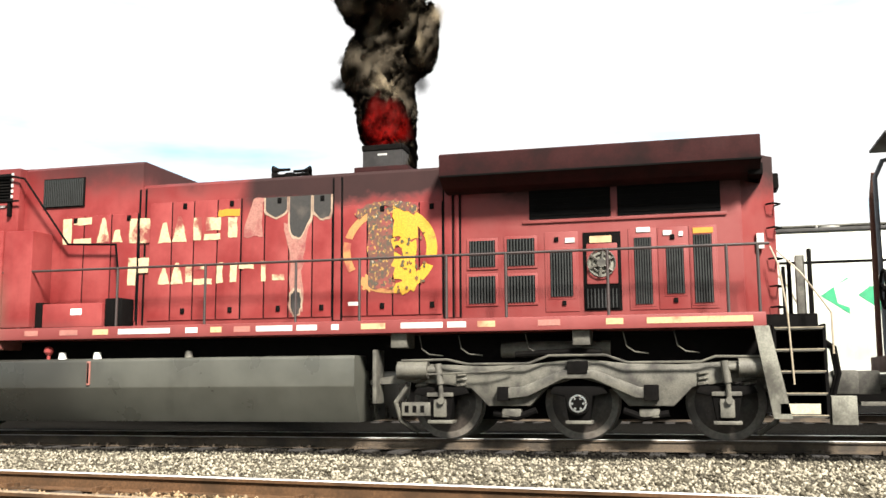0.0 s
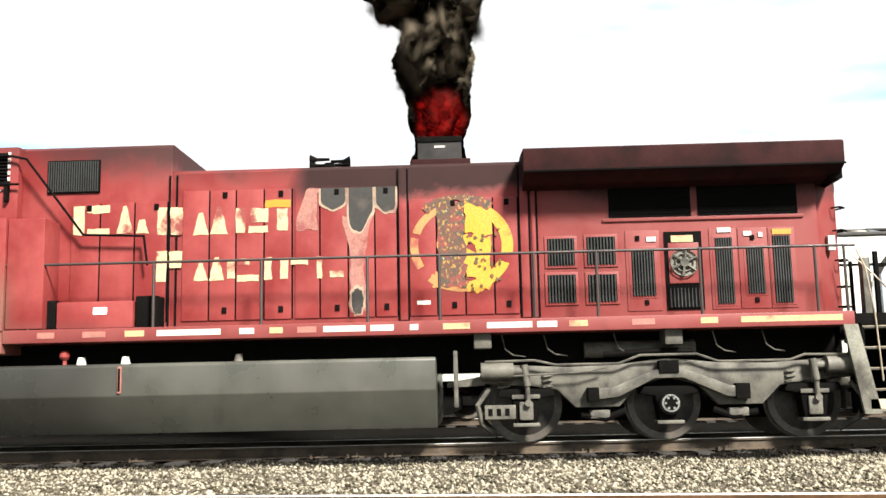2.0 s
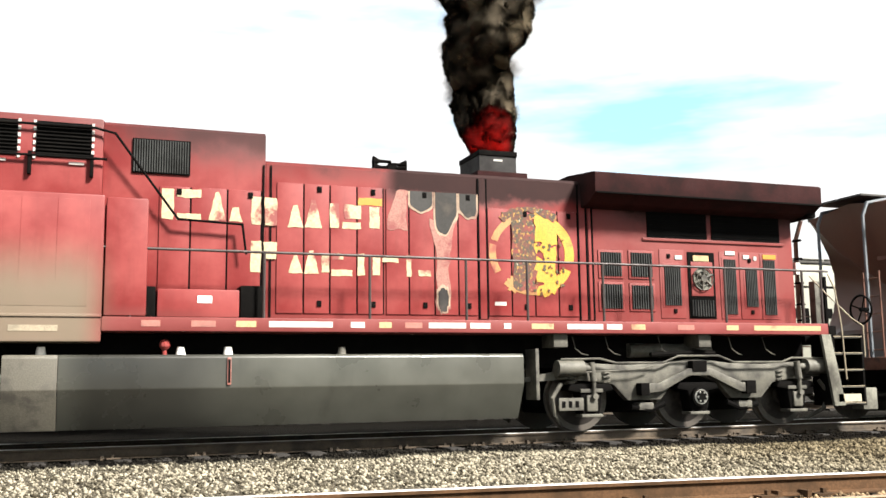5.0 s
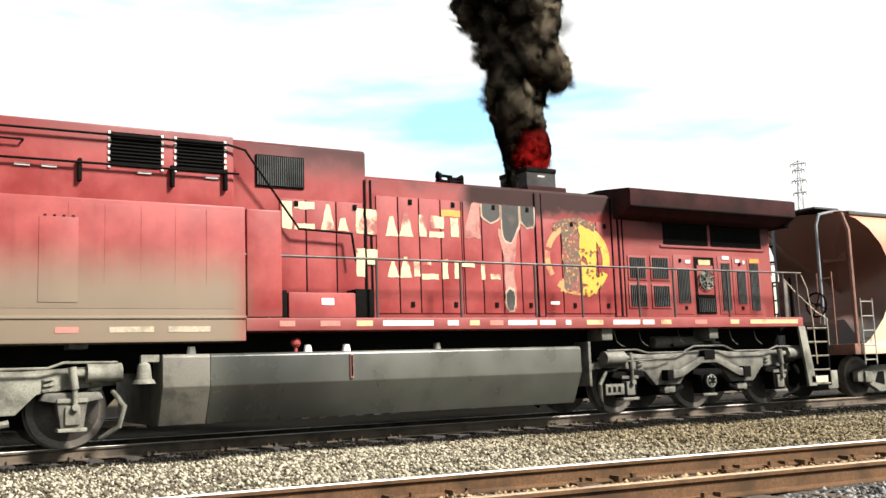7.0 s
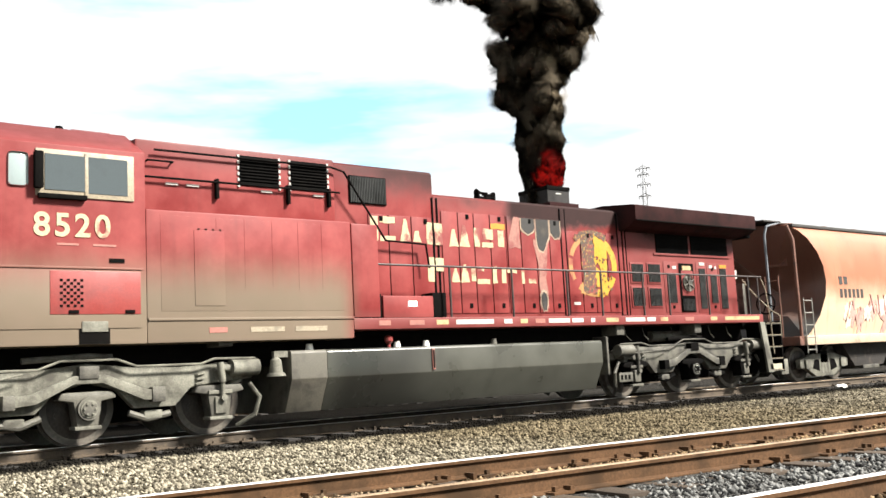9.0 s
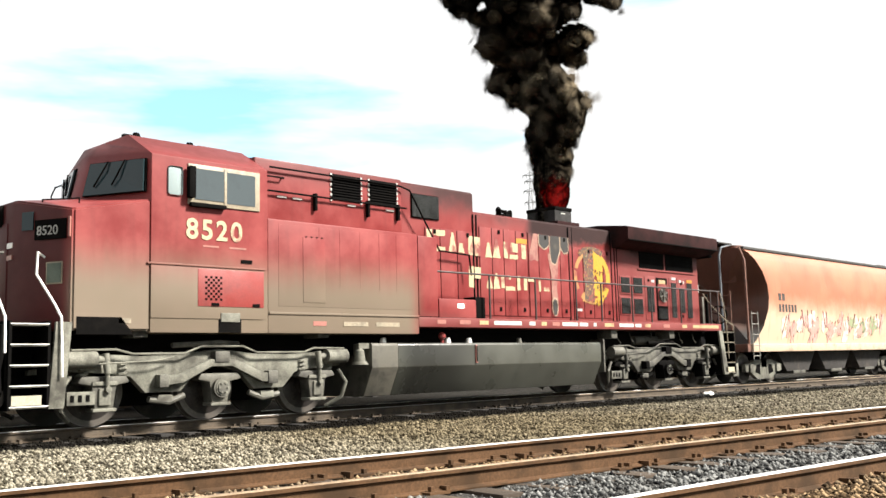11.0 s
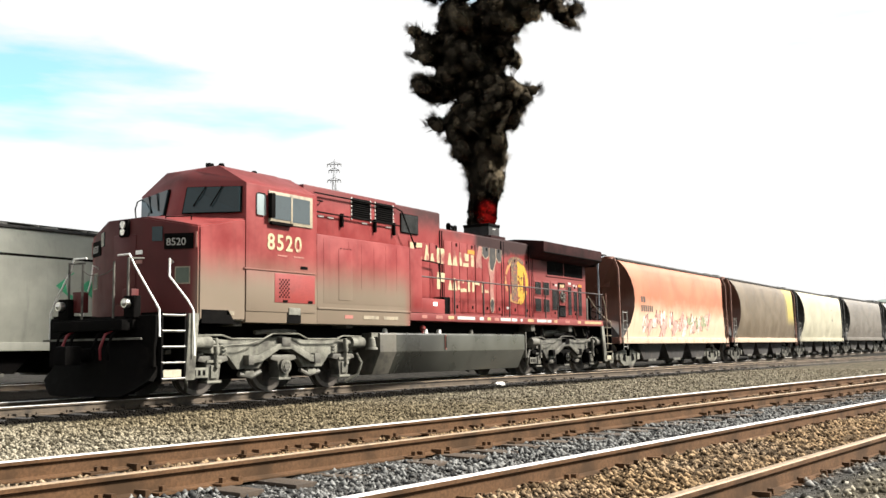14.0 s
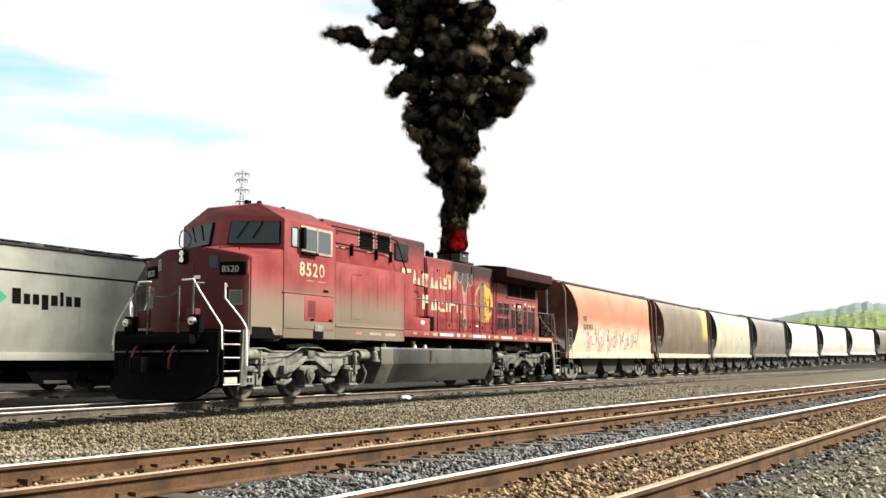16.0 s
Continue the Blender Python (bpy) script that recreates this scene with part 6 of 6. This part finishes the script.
# ---- exhaust smoke and flame: rigid pieces that rise, turn and drift ----
def lump_mesh(name, axes, seed, mats, flakes=30, sub=2, core=0.66):
    """A billow: an uneven core in a cloud of soft wisps that thins out outwards."""
    rng = random.Random(int(seed * 10))

    def skin(d):
        return 1 + 0.32 * noise.noise(d * 1.7 + Vector((seed, 0, 0))) + 0.24 * noise.noise(d * 3.9 + Vector((0, seed, 0))) + 0.10 * noise.noise(d * 8.5 + Vector((seed, 0, seed)))

    bm = B()
    for v in bmesh.ops.create_icosphere(bm, subdivisions=sub, radius=1.0)["verts"]:
        d = v.co.normalized()
        v.co = Vector((d.x * axes[0], d.y * axes[1], d.z * axes[2])) * skin(d) * core
    solid = len(bm.verts)
    size = (axes[0] + axes[1]) * 0.58
    for i in range(flakes):
        d = Vector((rng.gauss(0, 1), rng.gauss(0, 1), rng.gauss(0, 1))).normalized()
        outer = i % 2 == 0
        q = rng.uniform(0.70, 0.96) if outer else rng.uniform(0.66, 0.86)
        c = Vector((d.x * axes[0], d.y * axes[1], d.z * axes[2])) * skin(d) * q
        out = (d * 0.7 + Vector((rng.gauss(0, 0.6), -1.0 + rng.gauss(0, 0.6), rng.gauss(0, 0.6)))).normalized()
        u = out.orthogonal().normalized()
        w = out.cross(u)
        h = size * (rng.uniform(0.85, 1.30) if outer else rng.uniform(0.75, 1.10))
        mid = bm.verts.new(c)
        rim = [bm.verts.new(c + (u * math.cos(k * 1.0472) + w * math.sin(k * 1.0472)) * h * rng.uniform(0.7, 1.15)) for k in range(6)]
        for k in range(6):
            bm.faces.new((mid, rim[k], rim[(k + 1) % 6])).material_index = 2 if outer else 1
    me = mesh_of(name, bm, *mats)
    dens = me.attributes.new("wisp", "FLOAT", "POINT")
    dens.data.foreach_set("value", [1.0 if i < solid or (i - solid) % 7 == 0 else 0.0 for i in range(len(me.vertices))])
    me.normals_split_custom_set_from_vertices([tuple(v.co.normalized()) for v in me.vertices])
    return me


LUMPS = [lump_mesh("smoke_lump", (r * a * 0.78, r * b * 0.82, r * c), 3.7 * i + 1.3, SMOKE) for i, (r, a, b, c) in enumerate(((0.30, 1.05, 0.95, 1.05), (0.33, 1.0, 0.95, 1.1), (0.36, 0.92, 0.9, 1.15), (0.40, 0.84, 0.86, 1.15), (0.43, 0.79, 0.82, 1.2), (0.46, 0.74, 0.78, 1.2), (0.49, 0.70, 0.74, 1.2), (0.52, 0.66, 0.70, 1.2)))]
BILLOWS = [lump_mesh("smoke_billow", (0.25, 0.30, 0.66), 91.3, SMOKE, 32), lump_mesh("smoke_billow", (0.27, 0.31, 0.74), 77.1, SMOKE, 32), lump_mesh("smoke_billow", (0.26, 0.31, 0.62), 63.9, SMOKE, 32)]
STACK = Vector((3.74, TRACK_Y, 4.86))


def rise(a):
    return 1.7 * a + 2.4 * (1 - math.exp(-1.1 * a)) / 1.1


def lean(te):
    """How far the column leans along the track, in metres for each metre of height, by the time that it leaves the stack."""
    return float(np.interp(te, (-5, -1, 0, 2.5, 5.5, 7.3, 8.6, 10.5, 13, 16), (-0.02, -0.03, -0.03, -0.03, 0.06, 0.02, -0.08, 0.04, 0.05, 0.08)))


def half_width(h):
    """How far billows stray from the column's middle, by height over the stack."""
    return float(np.interp(h, (0, 0.7, 1.0, 1.8, 3.5, 5.2, 6.7, 9.0, 14.0), (0.0, 0.05, 0.12, 0.32, 0.80, 1.55, 2.3, 3.1, 4.2)))


def lump_way(te, rng, core=(0.0, 0.0)):
    """The way of one lump that leaves the stack te seconds into the clip (before 0: already aloft), as a function of time."""
    spread = core[0] + rng.uniform(-0.62, 0.62), core[1] + rng.uniform(-0.62, 0.62)
    turn = [rng.uniform(-50, 50), rng.choice((-1, 1)) * rng.uniform(40, 88), rng.uniform(-70, 70)]
    lift = rng.uniform(0.9, 1.12)
    phase = rng.uniform(0, 6.28)
    slant = lean(te) + 0.03 * math.sin(te * 2.6) + 0.02 * math.sin(te * 5.3 + 1)

    def at(t):
        a = t - te
        if a <= 0:
            x = travel(t) if t >= 0 else travel(0) + 2.2 * t
            return Vector((x + STACK.x, STACK.y, 3.3)), (0.0, 0.0, 0.0)
        x0 = travel(te) if te >= 0 else travel(0) + 2.2 * te
        h = rise(a) * lift
        w = half_width(h)
        k = min(1.0, max(0.0, a - 0.3) / 1.3)
        x = x0 + STACK.x + 2.2 * a + spread[0] * w + slant * max(0.0, min(h, 12) - 0.9) + 0.02 * max(0.0, h - 1) * math.sin(1.4 * a + phase)
        return Vector((x, STACK.y + spread[1] * w, STACK.z - 0.7 + h)), (turn[0] * k, turn[1] * k, turn[2] * k + 8 * max(0.0, a - 1.6) * math.cos(phase))
    return at


def key_times(te):
    times = {0.0, 16.0}
    if te > 0.05:
        times |= {te, max(0.0, te - 1.0)} | {round(u, 2) for u in np.arange(0.0, te, 2.5)}
    for a in (0.2, 0.45, 0.75, 1.1, 1.6, 2.2, 3.0, 4.2, 6.0, 9.0, 13.0):
        if 0 < te + a < 16:
            times.add(te + a)
    out = []
    for t in sorted(times):
        if not out or frame(t) > frame(out[-1]):
            out.append(t)
    return out


SMOKE_RNG = random.Random(21)
SMOKE_WAYS = []
for i in range(104):
    te = -4.6 + i * 0.198
    puff = thing("smoke_puff", "billow of black-brown diesel smoke", "smoke", "smoke from the exhaust")
    core = SMOKE_RNG.uniform(-0.6, 0.6), SMOKE_RNG.uniform(-0.6, 0.6)
    middle = lump_way(te, random.Random(5), core)
    times = key_times(te)
    SMOKE_WAYS.append((puff, [(t, Matrix.Translation(middle(t)[0])) for t in times]))
    for k in range(14):
        ob = new("smoke_lump", LUMPS[(i * 11 + k) % len(LUMPS)] if k < 11 else BILLOWS[(i + k) % len(BILLOWS)])
        ob.parent = puff
        tagged(ob, kind="stuff")
        way = lump_way(te + ((k * 5) % 14 - 7) * 0.014, SMOKE_RNG, core)
        rows = []
        for t in times:
            p, (rx, ry, rz) = way(t)
            q = p - middle(t)[0]
            rows.append((t, pose(q.x, q.y, q.z, rx, ry, rz)))
        SMOKE_WAYS.append((ob, rows))

flame = thing("exhaust_flame", "dull red flames licking out of the exhaust stack", "fire")
TONGUES = [lump_mesh("flame_tongue", ax, 50 + 2.2 * i, FLAME, 40, 2, 0.5) for i, ax in enumerate(((0.25, 0.22, 0.26), (0.23, 0.21, 0.30), (0.21, 0.22, 0.24)))]
FLAME_WAYS = []
for i in range(12):
    ob = new("flame_tongue", TONGUES[i % 3])
    ob.parent = flame
    tagged(ob, kind="stuff")
    r = random.Random(70 + i)
    rows_, t = [], 0.0
    x0, y0 = r.uniform(-0.10, 0.10), r.uniform(-0.24, -0.14)
    while t < 16.01:
        rows_.append((min(t, 16.0), pose(x0 + r.uniform(-0.08, 0.08), y0 + r.uniform(-0.08, 0.08), 0.24 + 0.030 * i + r.uniform(-0.04, 0.06), r.uniform(-20, 20), r.uniform(-20, 20), r.uniform(-40, 40))))
        t += 0.25
    FLAME_WAYS.append((ob, rows_))


# ---- ties and loose stones ----
def build_ties():
    tie_meshes = []
    for k in range(8):
        bm = box(B(), -0.115, 0.115, -1.28, 1.28, -0.16, 0.0, 0.012)
        for v in bm.verts:
            v.co += Vector((0.008, 0.02, 0.006)) * noise.noise(v.co * 5 + Vector((k * 3.1, 0, 0)))
        tie_meshes.append(mesh_of("tie", bm, TIE if k < 4 else SHADETIE))
    rng = random.Random(2)
    for tr, centre, x0, x1 in TRACKS:
        i, x = 0, x0
        while x < x1:
            (a, b, c), (d, e, f) = centre(x), centre(x + 0.1)
            ob = new("tie", tie_meshes[i % 4 + (0 if centre in (c_mid, c_near) else 4)])
            ob.parent = tr
            ob.matrix_basis = pose(a, b + rng.uniform(-0.05, 0.05), c + 0.002 + rng.uniform(-0.012, 0.004), 0, 0, math.degrees(math.atan2(e - b, d - a)) + rng.uniform(-1, 1))
            i, x = i + 1, x + 0.54


build_ties()


def build_stones():
    """Crushed stone lying loose on the bed, one mesh."""
    g = np.random.default_rng(5)
    n = 190000
    # denser towards the camera
    x = np.concatenate([g.uniform(-12, 16, n // 2), g.uniform(4, 42, n - n // 2)])
    y = np.concatenate([g.uniform(2.0, 14.4, n // 2), g.uniform(-1.0, 14.4, n - n // 2)])
    keep = np.hypot(x, y) > 3.5
    for centre, lift in ((c_mid, 0), (c_near, 0), (c_train, 0), (c_branch, 0)):
        cy = np.array([centre(float(q))[1] for q in x])
        for s in (-0.7525, 0.7525):
            keep &= np.abs(y - cy - s) > 0.09
    x, y = x[keep], y[keep]
    n = len(x)
    z = np.array([ground_z(float(a), float(b)) for a, b in zip(x, y)]) + g.uniform(0.0, 0.014, n)
    size = 0.011 + 0.024 * g.random(n) ** 1.5
    base = np.array([(1, 0, 0), (0, 1, 0), (-1, 0, 0), (0, -1, 0), (0, 0, 0.8), (0, 0, -0.8)], float)
    jit = g.uniform(0.6, 1.35, (n, 6, 3))
    a = g.uniform(0, 6.283, n)
    v = base[None] * jit + g.uniform(-0.25, 0.25, (n, 6, 3))
    v *= size[:, None, None]
    ca, sa = np.cos(a)[:, None], np.sin(a)[:, None]
    vx, vy = v[:, :, 0] * ca - v[:, :, 1] * sa, v[:, :, 0] * sa + v[:, :, 1] * ca
    co = np.stack([vx + x[:, None], vy + y[:, None], v[:, :, 2] + z[:, None]], 2).reshape(-1, 3)
    tri = np.array([(0, 1, 4), (1, 2, 4), (2, 3, 4), (3, 0, 4), (1, 0, 5), (2, 1, 5), (3, 2, 5), (0, 3, 5)])
    idx = (tri[None] + 6 * np.arange(n)[:, None, None]).reshape(-1)
    me = bpy.data.meshes.new("ballast_stones")
    me.vertices.add(len(co))
    me.vertices.foreach_set("co", co.ravel())
    me.loops.add(len(idx))
    me.loops.foreach_set("vertex_index", idx.astype(np.int32))
    me.polygons.add(len(idx) // 3)
    me.polygons.foreach_set("loop_start", np.arange(0, len(idx), 3, dtype=np.int32))
    me.update(calc_edges=True)
    me.materials.append(STONE)
    ob = new("ballast_stones", me)
    tagged(ob, "loose crushed stone between the tracks", "gravel", kind="stuff")


build_stones()


# ---- what moves ----
def motions():
    times = [r[0] for r in TRAVEL]
    for ob, lift in ((loco, Vector((0, TRACK_Y, 0))), (flame, STACK)):
        walk(ob, [(t, pose(travel(t) + lift.x, lift.y, lift.z)) for t in times])
    for car, off in MOVING:
        rows = []
        for t in times:
            (x, y, z), yaw = path(travel(t) + off)
            rows.append((t, pose(x, y, z, 0, 0, yaw)))
        walk(car, rows)
    for wheel, r in TURNING:
        at = wheel.matrix_basis.translation.copy()
        rows = []
        for i in range(81):
            t = i * 0.2
            rows.append((t, pose(at.x, at.y, at.z, 0, math.degrees((travel(t) - travel(0)) / r), 0)))
        walk(wheel, rows)
    for ob, rows in SMOKE_WAYS + FLAME_WAYS:
        walk(ob, rows)


motions()
